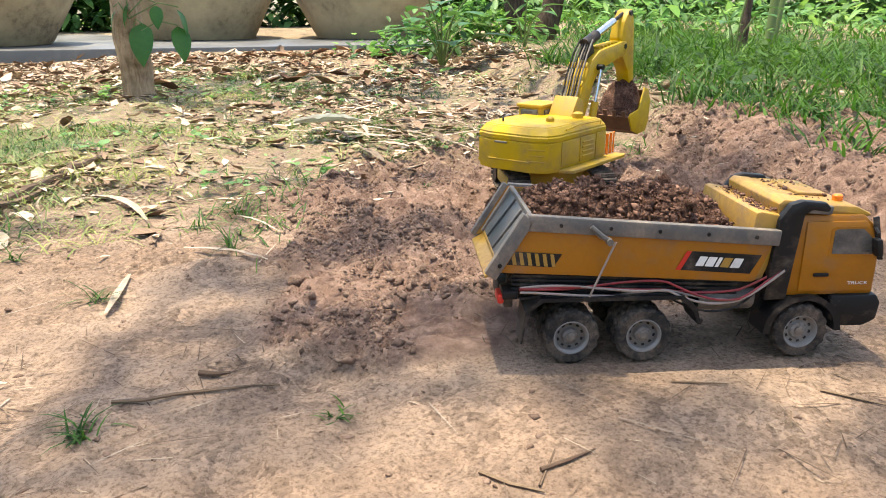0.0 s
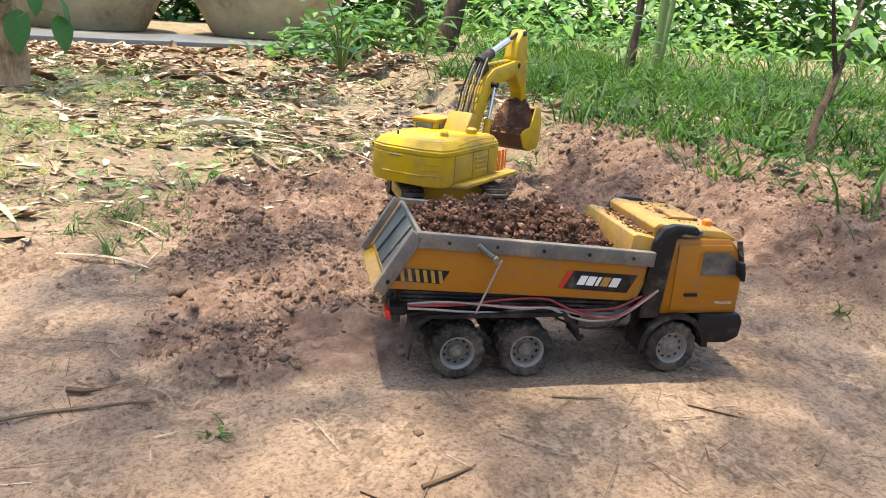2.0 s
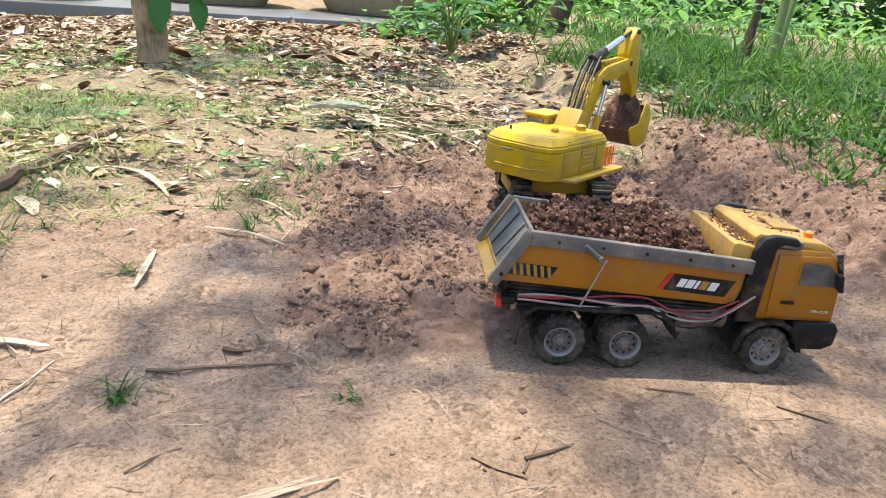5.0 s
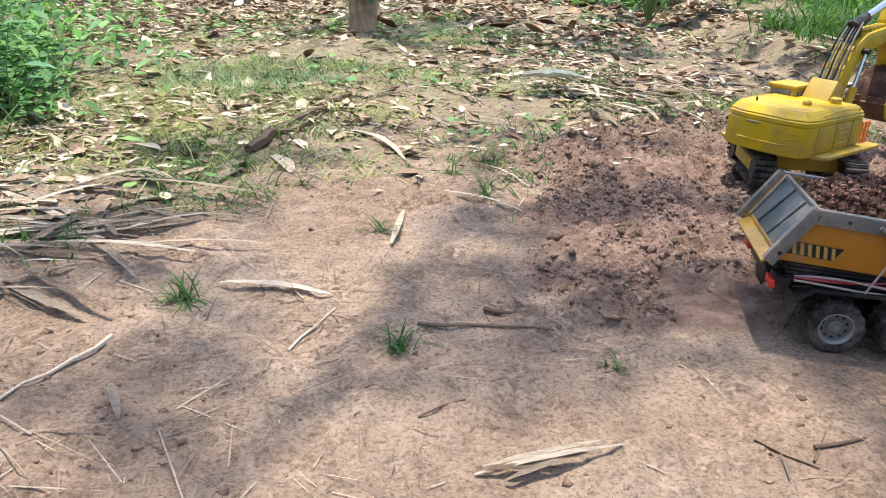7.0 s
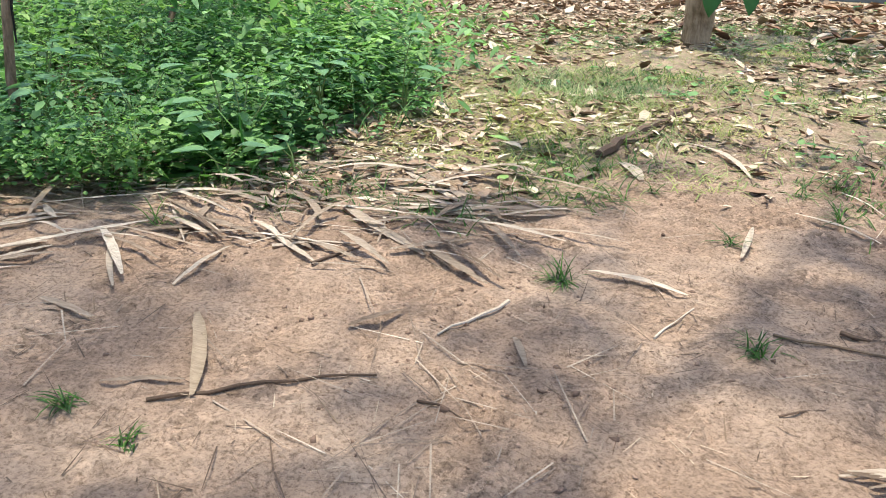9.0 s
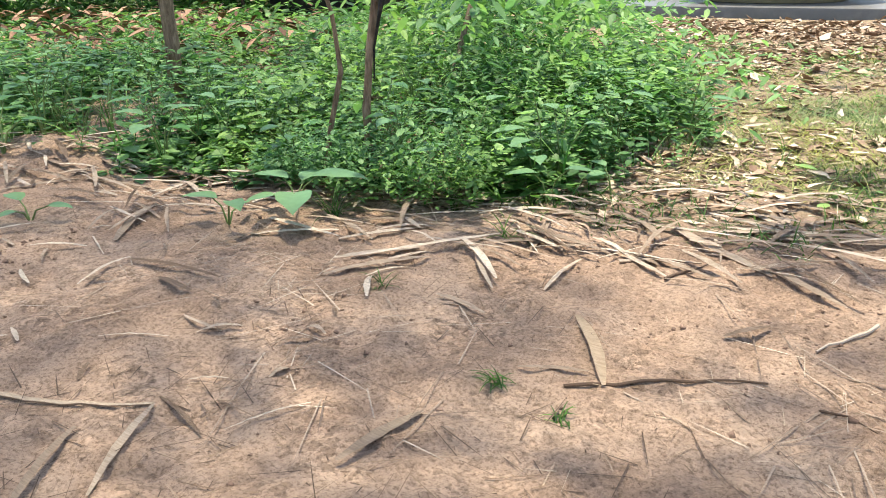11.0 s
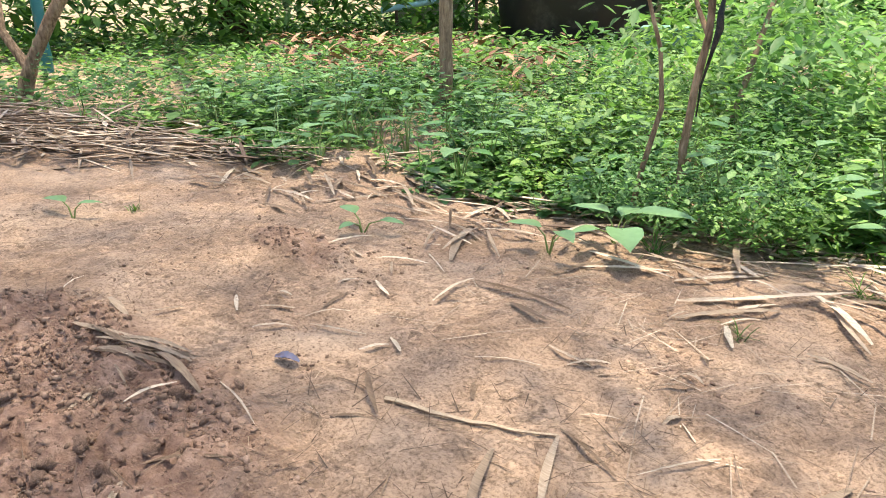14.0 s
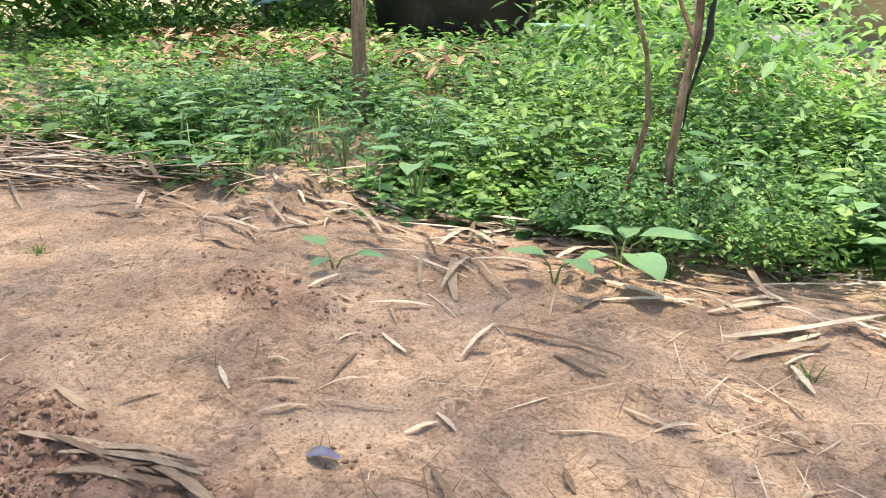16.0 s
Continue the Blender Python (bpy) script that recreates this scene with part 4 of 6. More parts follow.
    for s in (-1, 1):
        door = part("door", prism([(0.316, 0.096), (0.316, 0.216), (0.385, 0.216), (0.398, 0.196), (0.403, 0.152), (0.403, 0.096)], s * 0.0835, s * 0.0868, 'y', 0.0015), M_ORANGE, cab)
        part("window_frame", prism([(0.345, 0.158), (0.345, 0.203), (0.350, 0.207), (0.385, 0.207), (0.397, 0.19), (0.401, 0.156)], s * 0.0866, s * 0.0874, 'y'), M_ORANGE, door)
        part("window", prism([(0.349, 0.162), (0.349, 0.2), (0.352, 0.203), (0.383, 0.203), (0.394, 0.188), (0.397, 0.160)], s * 0.0872, s * 0.088), M_GLASS, door, "dusty dark side window")
        part("door_handle", box((0.018, 0.004, 0.006), (0.340, s * 0.088, 0.126), bev=0.0015), M_BLACK, door)
        part("mirror", box((0.008, 0.014, 0.03), (0.396, s * 0.098, 0.176), (0, -8, 0), 0.003), M_BLACK, cab)
        part("mirror_arm", tube([(0.396, s * 0.085, 0.207), (0.396, s * 0.097, 0.198)], 0.002, 6), M_BLACK, cab)
        part("side_fairing", prism([(0.274, 0.085), (0.281, 0.222), (0.292, 0.246), (0.306, 0.252), (0.334, 0.248), (0.340, 0.238), (0.336, 0.232), (0.318, 0.236), (0.31, 0.228), (0.302, 0.1), (0.302, 0.085)], s * 0.091, s * 0.078, 'y', 0.003), M_BLACK, cab)
        part("air_duct", box((0.03, 0.01, 0.015), (0.328, s * 0.0845, 0.236), (0, 6, 0), 0.003), M_GREY, cab)
        part("pillar", prism([(0.391, 0.222), (0.398, 0.224), (0.4115, 0.15), (0.405, 0.15)], s * 0.0855, s * 0.0885, 'y', 0.001), M_BLACK, cab)
        arch = [(0.31 + 0.053 * math.cos(a), 0.041 + 0.05 * math.sin(a)) for a in np.linspace(math.pi * 1.02, 0.0, 14)]
        arch += [(0.31 + 0.044 * math.cos(a), 0.041 + 0.0435 * math.sin(a)) for a in np.linspace(0.0, math.pi * 1.02, 14)]
        part("wheel_arch", prism(arch, s * 0.093, s * 0.05), M_BLACK, tr)
        part("headlight", box((0.008, 0.03, 0.016), (0.408, s * 0.066, 0.066), bev=0.003), M_WHITE, cab)
    part("bumper", prism([(0.356, 0.05), (0.356, 0.09), (0.412, 0.09), (0.418, 0.075), (0.416, 0.045), (0.40, 0.034), (0.37, 0.034)], -0.09, 0.09, 'y', 0.004), M_BLACK, cab)
    part("step_block", box((0.05, 0.13, 0.05), (0.27, 0, 0.085), bev=0.006), M_BLACK, tr)
    # the word on the door
    for s in (-1, 1):
        cu = bpy.data.curves.new("door_word", 'FONT')
        cu.body, cu.size, cu.align_x = "TRUCK", 0.0075, 'CENTER'
        tmp = bpy.data.objects.new("door_word", cu)
        me = bpy.data.meshes.new_from_object(tmp)
        bpy.data.objects.remove(tmp)
        me.materials.append(M_WHITE)
        again("door_word", me, cab, pose(0.386, s * 0.0874, 0.108, 90, 0, 0 if s < 0 else 180), "small white lettering")
    return tr


TRUCK = pose(0.308, 1.005, 0.0, 0, 0, -16)
TRUCK = Matrix.Translation((0, 0, gz(0.45, 0.93) + 0.001)) @ TRUCK
dump_truck(TRUCK)
sm = mud_heap("soil_load", -0.07, 0.254, -0.0825, 0.0825, 0.214, 0.170, 71, M_LOAD, 0.0026)
soil = new("soil_load", sm)
soil.matrix_basis = TRUCK @ BED_TILT
tagged(soil, "heap of crumbly dark red soil in the truck body", "soil heap")
n = 9500
seat_v = np.array([v.co[:] for v in sm.vertices])
p = seat_v[rng.integers(0, len(seat_v), n)] + rng.normal(0, 0.0016, (n, 3))
p = p[(p[:, 0] > -0.055) & (p[:, 0] < 0.244) & (np.abs(p[:, 1]) < 0.076)]
cl = again("loose_soil", crumbs_of("loose_soil", p, 0.0009 + 0.0042 * rng.uniform(0, 1, len(p)) ** 4, M_LOAD_CRUMB), soil, Matrix())
cl["kind"] = "stuff"
lp = seat_v[rng.integers(0, len(seat_v), 620)]
lp = lp[(lp[:, 0] > -0.05) & (lp[:, 0] < 0.238) & (np.abs(lp[:, 1]) < 0.072)]
cl = again("lump_layer", clods("lump_layer", lp, 0.0028 + 0.0058 * rng.uniform(0, 1, len(lp)) ** 2, M_LOAD), soil, Matrix())
cl["kind"] = "stuff"
# crumbs on the cab roof and the front wall
p = np.stack([rng.uniform(0.30, 0.36, 160), rng.normal(0.02, 0.035, 160).clip(-0.07, 0.07), rng.uniform(0.2115, 0.214, 160)], -1)
p2 = np.stack([rng.uniform(0.258, 0.29, 200), rng.uniform(-0.07, 0.07, 200), rng.uniform(0.226, 0.229, 200)], -1)
p2 = np.array([(BED_TILT @ Vector(q))[:] for q in p2])
cr = new("soil_crumbs", crumbs_of("soil_crumbs", np.concatenate([p, p2]), 0.0007 + 0.003 * rng.uniform(0, 1, 360) ** 3, M_LOAD_CRUMB))
cr.matrix_basis = TRUCK
tagged(cr, "crumbs of soil scattered on the truck roof", "soil crumbs", kind="stuff")


def track_unit(parent, y):
    """One crawler track with its frame."""
    L, H, w = 0.25, 0.058, 0.046
    fr = part("track_frame", box((L - 0.05, w * 0.7, H * 0.5), (0, y, H / 2), bev=0.005), M_EXC_OLD, parent)
    bm = bmesh.new()
    per, n = 2 * (L - H) + math.pi * H, 46
    for k in range(n):
        d = per * k / n
        if d < L - H:
            x, z, a = -(L - H) / 2 + d, H, 0
        elif d < L - H + math.pi * H / 2:
            a = (d - (L - H)) / (H / 2)
            x, z = (L - H) / 2 + H / 2 * math.sin(a), H / 2 + H / 2 * math.cos(a)
        elif d < 2 * (L - H) + math.pi * H / 2:
            x, z, a = (L - H) / 2 - (d - (L - H) - math.pi * H / 2), 0, math.pi
        else:
            a = math.pi + (d - 2 * (L - H) - math.pi * H / 2) / (H / 2)
            x, z = -(L - H) / 2 + H / 2 * math.sin(a), H / 2 + H / 2 * math.cos(a)
        box((per / n * 0.72, w, 0.006), (x, y, z), (0, math.degrees(a), 0), 0.0, bm)
        box((per / n * 0.25, w, 0.005), (x + 0.004 * math.sin(a), y, z + 0.004 * math.cos(a)), (0, math.degrees(a), 0), 0.0, bm)
    part("track", bm, M_RUBBER, parent, "black segmented crawler track caked with soil", smooth=0)
    for x in (-(L - H) / 2, (L - H) / 2):
        part("track_wheel", tube([(x, y - w * 0.42, H / 2), (x, y + w * 0.42, H / 2)], H / 2 - 0.004, 18), M_BLACK, fr)


def excavator(m, swing):
    ex = thing("excavator", "yellow toy crawler excavator with a raised full bucket on dug soil", "toy excavator", m)
    under = new("undercarriage")
    under.parent = ex
    for y in (-0.092, 0.092):
        track_unit(under, y)
    part("centre_frame", box((0.13, 0.15, 0.034), (0, 0, 0.042), bev=0.006), M_EXC_OLD, under)
    part("swing_ring", tube([(0, 0, 0.055), (0, 0, 0.075)], 0.05, 24), M_BLACK, under)
    up = new("upper_body")
    up.parent = ex
    up.matrix_basis = pose(0, 0, 0, 0, 0, swing)
    # engine housing with a rounded tail
    tail = [(-0.172, -0.05), (-0.172, 0.05), (-0.158, 0.085), (-0.13, 0.095), (0.075, 0.095), (0.075, -0.095), (-0.13, -0.095), (-0.158, -0.085)]
    low = [(x * 0.97 - 0.002, y * 0.965) for x, y in tail]
    top = [(x * 0.9 + (-0.004), y * 0.86) for x, y in tail]
    bm = bmesh.new()
    rings = []
    for prof, z in ((low, 0.076), (tail, 0.088), (tail, 0.136), ([(x * 0.985, y * 0.98) for x, y in tail], 0.1375), ([(x * 0.985, y * 0.98) for x, y in tail], 0.1395), (tail, 0.141), (tail, 0.151), (top, 0.168)):
        rings.append([bm.verts.new((x, y, z)) for x, y in prof])
    for r0, r1 in zip(rings, rings[1:]):
        for k in range(8):
            bm.faces.new((r0[k], r0[(k + 1) % 8], r1[(k + 1) % 8], r1[k]))
    bm.faces.new(rings[0][::-1])
    bm.faces.new(rings[-1])
    bmesh.ops.recalc_face_normals(bm, faces=bm.faces)
    es = [e for e in bm.edges if e.calc_length() > 0.012 and abs(e.verts[0].co.z - e.verts[1].co.z) < 1e-5 and e.verts[0].co.z > 0.15]
    bmesh.ops.bevel(bm, geom=es, offset=0.003, segments=2, affect='EDGES')
    hb = part("engine_housing", bm, M_EXC, up, "bright yellow engine housing with a dark seam", smooth=25)
    part("tail_vent", box((0.004, 0.03, 0.004), (-0.1725, 0.02, 0.134), bev=0.001), M_GREY, hb)
    for k in range(3):
        part("tail_groove", box((0.004, 0.034, 0.0025), (-0.166, -0.064, 0.1 + 0.012 * k), (0, 0, 22), 0.0008), M_EXC_OLD, hb)
    part("tail_strip", box((0.004, 0.1, 0.003), (-0.1722, 0.0, 0.098), bev=0.0008), M_EXC_OLD, hb)
    for s in (-1, 1):
        part("vent_door", box((0.072, 0.003, 0.052), (-0.085, s * 0.0955, 0.112), bev=0.0012), M_EXC_OLD, hb, "dusty yellow mesh vent door")
        d2 = part("louvre_door", box((0.066, 0.003, 0.052), (-0.01, s * 0.0955, 0.112), bev=0.0012), M_EXC_OLD, hb)
        for k in range(4):
            part("louvre", box((0.05, 0.003, 0.004), (-0.01, s * 0.0972, 0.097 + 0.01 * k), (18 * s, 0, 0), 0.001), M_EXC_OLD, d2)
        part("side_panel", box((0.045, 0.003, 0.054), (0.05, s * 0.0955, 0.112), bev=0.0012), M_EXC_OLD, hb)
        part("side_ledge", prism([(-0.125, s * 0.09), (0.135, s * 0.09), (0.135, s * 0.118), (0.12, s * 0.122), (-0.11, s * 0.122)], 0.074, 0.081, 'z', 0.001), M_EXC_OLD, up)
        rail = [(0.05, s * 0.09, 0.15), (0.055, s * 0.092, 0.163), (-0.05, s * 0.092, 0.165), (-0.1, s * 0.092, 0.16)]
        part("hand_rail", tube(rail, 0.0016, 6), M_EXC, hb)
    part("bolt_knob", lathe([(0.009, 0), (0.009, 0.008), (0.006, 0.011), (0, 0.011)], Matrix.Translation((-0.06, -0.03, 0.167)), 12), M_EXC_OLD, hb)
    part("lift_eye", tube([(-0.12, 0.05, 0.166), (-0.12, 0.05, 0.176)], 0.0022, 6), M_BLACK, hb)
    part("fuel_cap", lathe([(0.012, 0), (0.012, 0.012), (0.008, 0.015), (0, 0.015)], Matrix.Translation((0.025, -0.05, 0.166)), 14), M_EXC_OLD, hb)
    # cab
    cb = part("cab", box((0.085, 0.062, 0.06), (0.055, 0.068, 0.155), bev=0.006), M_EXC_OLD, up)
    part("cab_window", box((0.06, 0.004, 0.026), (0.055, 0.0355, 0.165), bev=0.001), M_GLASS, cb)
    part("cab_window", box((0.004, 0.045, 0.026), (0.012, 0.068, 0.166), bev=0.001), M_GLASS, cb)
    part("cab_roof", box((0.092, 0.068, 0.008), (0.055, 0.068, 0.187), bev=0.003), M_EXC_OLD, cb)
    # safety rails by the step
    for k in range(3):
        x = 0.09 + 0.018 * k
        part("step_rail", tube([(x, -0.085, 0.08), (x, -0.085, 0.125), (x + 0.012, -0.085, 0.128), (x + 0.012, -0.085, 0.08)], 0.0018, 6), M_BEACON, up, "orange wire step rail")
    # boom
    bw = 0.021
    boom_poly = [(0.05, 0.115), (0.075, 0.098), (0.105, 0.14), (0.15, 0.235), (0.18, 0.262), (0.285, 0.285), (0.312, 0.298), (0.312, 0.322), (0.285, 0.322), (0.17, 0.305), (0.135, 0.285), (0.10, 0.225)]
    boom = part("boom", prism(boom_poly, -bw, bw, 'y', 0.003), M_EXC, up, "bright yellow bent boom")
    part("boom_foot", prism([(0.02, 0.15), (0.10, 0.15), (0.085, 0.2), (0.06, 0.21)], -0.03, 0.03, 'y', 0.003), M_EXC_OLD, up)
    for y in (-0.03, 0.03):
        c0, c1 = Vector((0.115, y, 0.095)), Vector((0.163, y, 0.268))
        cy = part("lift_cylinder", tube([c0, c0.lerp(c1, 0.55)], 0.009, 14), M_EXC, up)
        part("piston_rod", tube([c0.lerp(c1, 0.55), c1], 0.0042, 12), M_CHROME, cy, "shiny steel piston rod")
    part("boom_pin", tube([(0.163, -0.036, 0.268), (0.163, 0.036, 0.268)], 0.007, 12), M_BLACK, boom)
    c0, c1 = Vector((0.145, 0, 0.325)), Vector((0.325, 0, 0.388))
    part("cylinder_lug", prism([(0.125, 0.285), (0.165, 0.3), (0.15, 0.335), (0.138, 0.333)], -0.01, 0.01, 'y', 0.002), M_BLACK, boom)
    ac = part("arm_cylinder", tube([c0, c0.lerp(c1, 0.25), c0.lerp(c1, 0.26), c0.lerp(c1, 0.7)], [0.0105, 0.0105, 0.0085, 0.0085], 14), M_CHROME, up, "pale steel arm cylinder")
    part("piston_rod", tube([c0.lerp(c1, 0.7), c1], 0.0045, 12), M_BLACK, ac)
    part("cylinder_base", tube([c0.lerp(c1, -0.08), c0.lerp(c1, 0.22)], 0.0125, 14), M_BLACK, ac)
    for k in range(6):
        y = -0.016 + 0.0065 * k
        pts = [(0.055, y, 0.185), (0.075, y * 1.1, 0.215), (0.088, y * 1.15, 0.25), (0.115, y * 1.1, 0.3), (0.14, y, 0.33)]
        part("hydraulic_hose", tube(pts, 0.0022, 6), M_BLACK if k % 2 else M_GREY, boom)
    for x, z in ((0.088, 0.235), (0.108, 0.275)):
        part("hose_clamp", box((0.012, 0.048, 0.008), (x, 0, z), (0, -60, 0), 0.002), M_EXC, boom)
    for k in range(7):
        x = 0.18 + 0.018 * k
        part("boom_pipe_clip", box((0.006, 0.03, 0.006), (x, 0, 0.311 + 0.0016 * k), (0, -8, 0), 0.001), M_EXC, boom)
    # arm
    arm_poly = [(0.300, 0.285), (0.288, 0.33), (0.300, 0.368), (0.322, 0.395), (0.337, 0.398), (0.352, 0.37), (0.376, 0.2), (0.370, 0.182), (0.358, 0.186), (0.335, 0.25)]
    arm = part("arm", prism(arm_poly, -0.017, 0.017, 'y', 0.003), M_EXC, up, "bright yellow upright arm")
    for x, z in ((0.303, 0.31), (0.325, 0.388), (0.366, 0.194)):
        part("arm_pin", tube([(x, -0.022, z), (x, 0.022, z)], 0.0065, 12), M_BLACK, arm)
    # bucket: two cheeks and a curled back
    cheek = [(0.372, 0.178), (0.398, 0.17), (0.412, 0.14), (0.408, 0.09), (0.396, 0.066), (0.35, 0.062), (0.312, 0.075), (0.292, 0.11), (0.30, 0.118), (0.345, 0.125)]
    bk = new("bucket")
    bk.parent = up
    bk.matrix_basis = Matrix.Translation((0, 0, 0.03))
    tagged(bk, "rusty bucket with yellow cheeks")
    for y in (-0.05, 0.047):
        part("cheek", prism(cheek, y, y + 0.004, 'y', 0.0008), M_EXC if y < 0 else M_RUST, bk)
    arc = [(0.398, 0.17), (0.412, 0.14), (0.408, 0.09), (0.396, 0.066), (0.35, 0.062), (0.312, 0.075), (0.292, 0.11)]
    inner = [(0.394, 0.168), (0.407, 0.139), (0.403, 0.092), (0.393, 0.071), (0.351, 0.067), (0.315, 0.079), (0.296, 0.112)]
    part("bucket_shell", prism(arc + inner[::-1], -0.046, 0.047), M_RUST, bk, "rust-brown bucket shell")
    for k in range(4):
        part("bucket_tooth", prism([(0.298, 0.104), (0.288, 0.126), (0.285, 0.125), (0.29, 0.108)], -0.04 + 0.025 * k, -0.03 + 0.025 * k), M_RUST, bk)
    return ex, up


EXC = pose(0.608, 1.612, 0.055, 0, 0, 76)
ex, up = excavator(EXC, 32 - 76)
EXU = EXC @ pose(0, 0, 0, 0, 0, 32 - 76)
sb = new("bucket_soil", mud_heap("bucket_soil", 0.298, 0.402, -0.045, 0.046, 0.205, 0.135, 83, M_LOAD, 0.0025))
sb.matrix_basis = EXU
tagged(sb, "heaped dark soil in the excavator bucket", "soil heap")


# ---- dry sheaths, sticks and twigs lying about ----
def sheath(a, b, w=0.02, mat=None, name="dry_sheath", label="pale dry split sheath lying on bare clay", cat="dry sheath", lift=0.004, curl=0.16, bow=0.0, seed=0, heap_of=None):
    """A long dry strip that tapers to both ends, dished across and bowed along; into a heap where one is given."""
    r = random.Random(int(1000 * (a[0] + 7 * a[1] + 3 * b[0])) + seed)
    A, B = Vector((a[0], a[1], 0)), Vector((b[0], b[1], 0))
    L, n = (B - A).length, 11
    w *= 0.72
    side = Vector((-(B - A).y, (B - A).x, 0)).normalized()
    bow = bow or r.uniform(-0.04, 0.04)
    arch = r.uniform(0.0, 0.007)
    bm = bmesh.new()
    rows = []

    def rest(p):
        return sum(gz(p.x + dx, p.y + dy) for dx, dy in ((0, 0), (0.025, 0.01), (-0.025, 0.01), (0.01, -0.03), (-0.01, 0.03))) / 5
    za, zb, zm = rest(A), rest(B), rest(A.lerp(B, 0.5))
    rise = max(0.0, zm - (za + zb) / 2)
    for k in range(n + 1):
        u = k / n
        p = A.lerp(B, u) + side * (bow * L * math.sin(math.pi * u))
        ww = w * (0.12 + 0.88 * math.sin(math.pi * min(1, 0.08 + 0.88 * u)) ** 0.8) * r.uniform(0.9, 1.08)
        z = arch * math.sin(math.pi * u) + r.uniform(0, 0.0015)
        tw = r.uniform(-0.1, 0.1)
        even = za + (zb - za) * u + rise * math.sin(math.pi * u) + 0.002
        row = []
        for j, v in enumerate((-0.5, -0.18, 0.18, 0.5)):
            q = p + side * (v * ww)
            row.append(bm.verts.new((q.x, q.y, even + lift + z + curl * ww * (2 * abs(v)) ** 2 * 0.5 + tw * v * ww)))
        rows.append(row)
    for r0, r1 in zip(rows, rows[1:]):
        for j in range(3):
            bm.faces.new((r0[j], r1[j], r1[j + 1], r0[j + 1]))
    g = bmesh.ops.solidify(bm, geom=list(bm.faces), thickness=0.0007)
    if heap_of is not None:
        heap_of.append(finish(bm, name, mat or M_STRAW, 40))
        return None
    ob = new(name, finish(bm, name, mat or M_STRAW, 40))
    return tagged(ob, label, cat)


def stick(points, r, mat=None, name="twig", label="thin dark dry twig on the ground", cat="twig"):
    pts = [Vector((x, y, gz(x, y) + r * 1.1)) for x, y in points]
    fine = []
    rr = random.Random(int(9999 * points[0][0]))
    for p, q in zip(pts, pts[1:]):
        m = max(2, int((q - p).length / 0.03))
        for k in range(m):
            u = p.lerp(q, k / m)
            fine.append(Vector((u.x + rr.uniform(-1, 1) * r * 0.7, u.y + rr.uniform(-1, 1) * r * 0.7, max(gz(u.x, u.y), gz(u.x + 0.012, u.y), gz(u.x - 0.012, u.y)) + r * rr.uniform(0.5, 1.0))))
    fine.append(pts[-1])
    rad = [r * (1 - 0.55 * k / (len(fine) - 1)) * rr.uniform(0.85, 1.15) for k in range(len(fine))]
    return tagged(new(name, finish(tube(fine, rad, 6), name, mat or M_TWIG, 50)), label, cat)


stick([(-0.284, 1.013), (-0.18, 1.01), (-0.086, 1.004)], 0.0026, name="stick", label="straight dark stick lying on the clay", cat="stick")
stick([(-0.18, 1.06), (-0.145, 1.035)], 0.005, name="stick", label="short stub of dark bark on the clay", cat="stick")
stick([(0.08, 0.74), (0.13, 0.69)], 0.003)
stick([(0.14, 0.72), (0.21, 0.73)], 0.0025)
stick([(0.13, 0.70), (0.17, 0.745)], 0.0015)
stick([(0.54, 0.75), (0.59, 0.70)], 0.0025)
stick([(0.38, 0.83), (0.44, 0.80)], 0.002)
stick([(-0.63, 1.85), (-0.5, 2.13), (-0.39, 2.35)], 0.014, name="branch", label="crooked dark fallen branch among dead leaves", cat="branch")
stick([(-0.57, 1.95), (-0.52, 2.02), (-0.45, 2.16)], 0.009, name="branch", label="dark fallen branch among dead leaves", cat="branch")
stick([(-0.46, 0.95), (-0.4, 1.06)], 0.002, M_STRAW)
stick([(-1.07, 0.57), (-0.95, 0.65), (-0.82, 0.72)], 0.0035)
stick([(-1.14, 1.03), (-1.0, 1.10)], 0.004, M_STRAW)
stick([(-1.04, 0.98), (-0.98, 1.11)], 0.003)
stick([(-0.69, 0.99), (-0.77, 0.84)], 0.004, M_STRAW)
stick([(-1.79, 0.14), (-1.70, 0.15), (-1.61, 0.18), (-1.53, 0.23)], 0.0048, M_BITS, "stick", "pale bent stick with a sharp kink", "stick")
stick([(0.6, 0.6), (0.66, 0.63)], 0.002)
stick([(-0.3, 0.80), (-0.24, 0.83)], 0.0018)
stick([(-0.75, 0.68), (-0.68, 0.66)], 0.002)
sheath((-1.53, 0.23), (-1.43, 0.06), 0.016)
sheath((-1.57, 0.14), (-1.49, 0.0), 0.018)
sheath((-1.86, 0.16), (-1.75, 0.09), 0.014, label="bright pale dry leaf blade on the clay", cat="dry leaf")
sheath((-0.41, 2.02), (-0.26, 1.75), 0.028, bow=0.08)
sheath((-0.26, 1.75), (-0.24, 1.57), 0.012)
sheath((-0.19, 1.53), (-0.05, 1.42), 0.014, bow=0.1)
sheath((-0.08, 1.70), (-0.01, 1.56), 0.010)
sheath((-0.58, 1.15), (-0.41, 1.10), 0.022, label="greyish split bark strip on the clay", cat="bark strip")
sheath((-0.66, 1.62), (-0.62, 1.72), 0.035, name="dry_leaf", label="broad pale dry leaf on the ground", cat="dry leaf")
sheath((-0.57, 1.82), (-0.51, 1.66), 0.05, name="dry_leaf", label="broad grey dry leaf on the ground", cat="dry leaf")
sheath((-0.31, 1.30), (-0.28, 1.44), 0.018)
sheath((-0.66, 0.87), (-0.63, 0.80), 0.016, name="dry_leaf", label="small narrow dry leaf on the clay", cat="dry leaf")
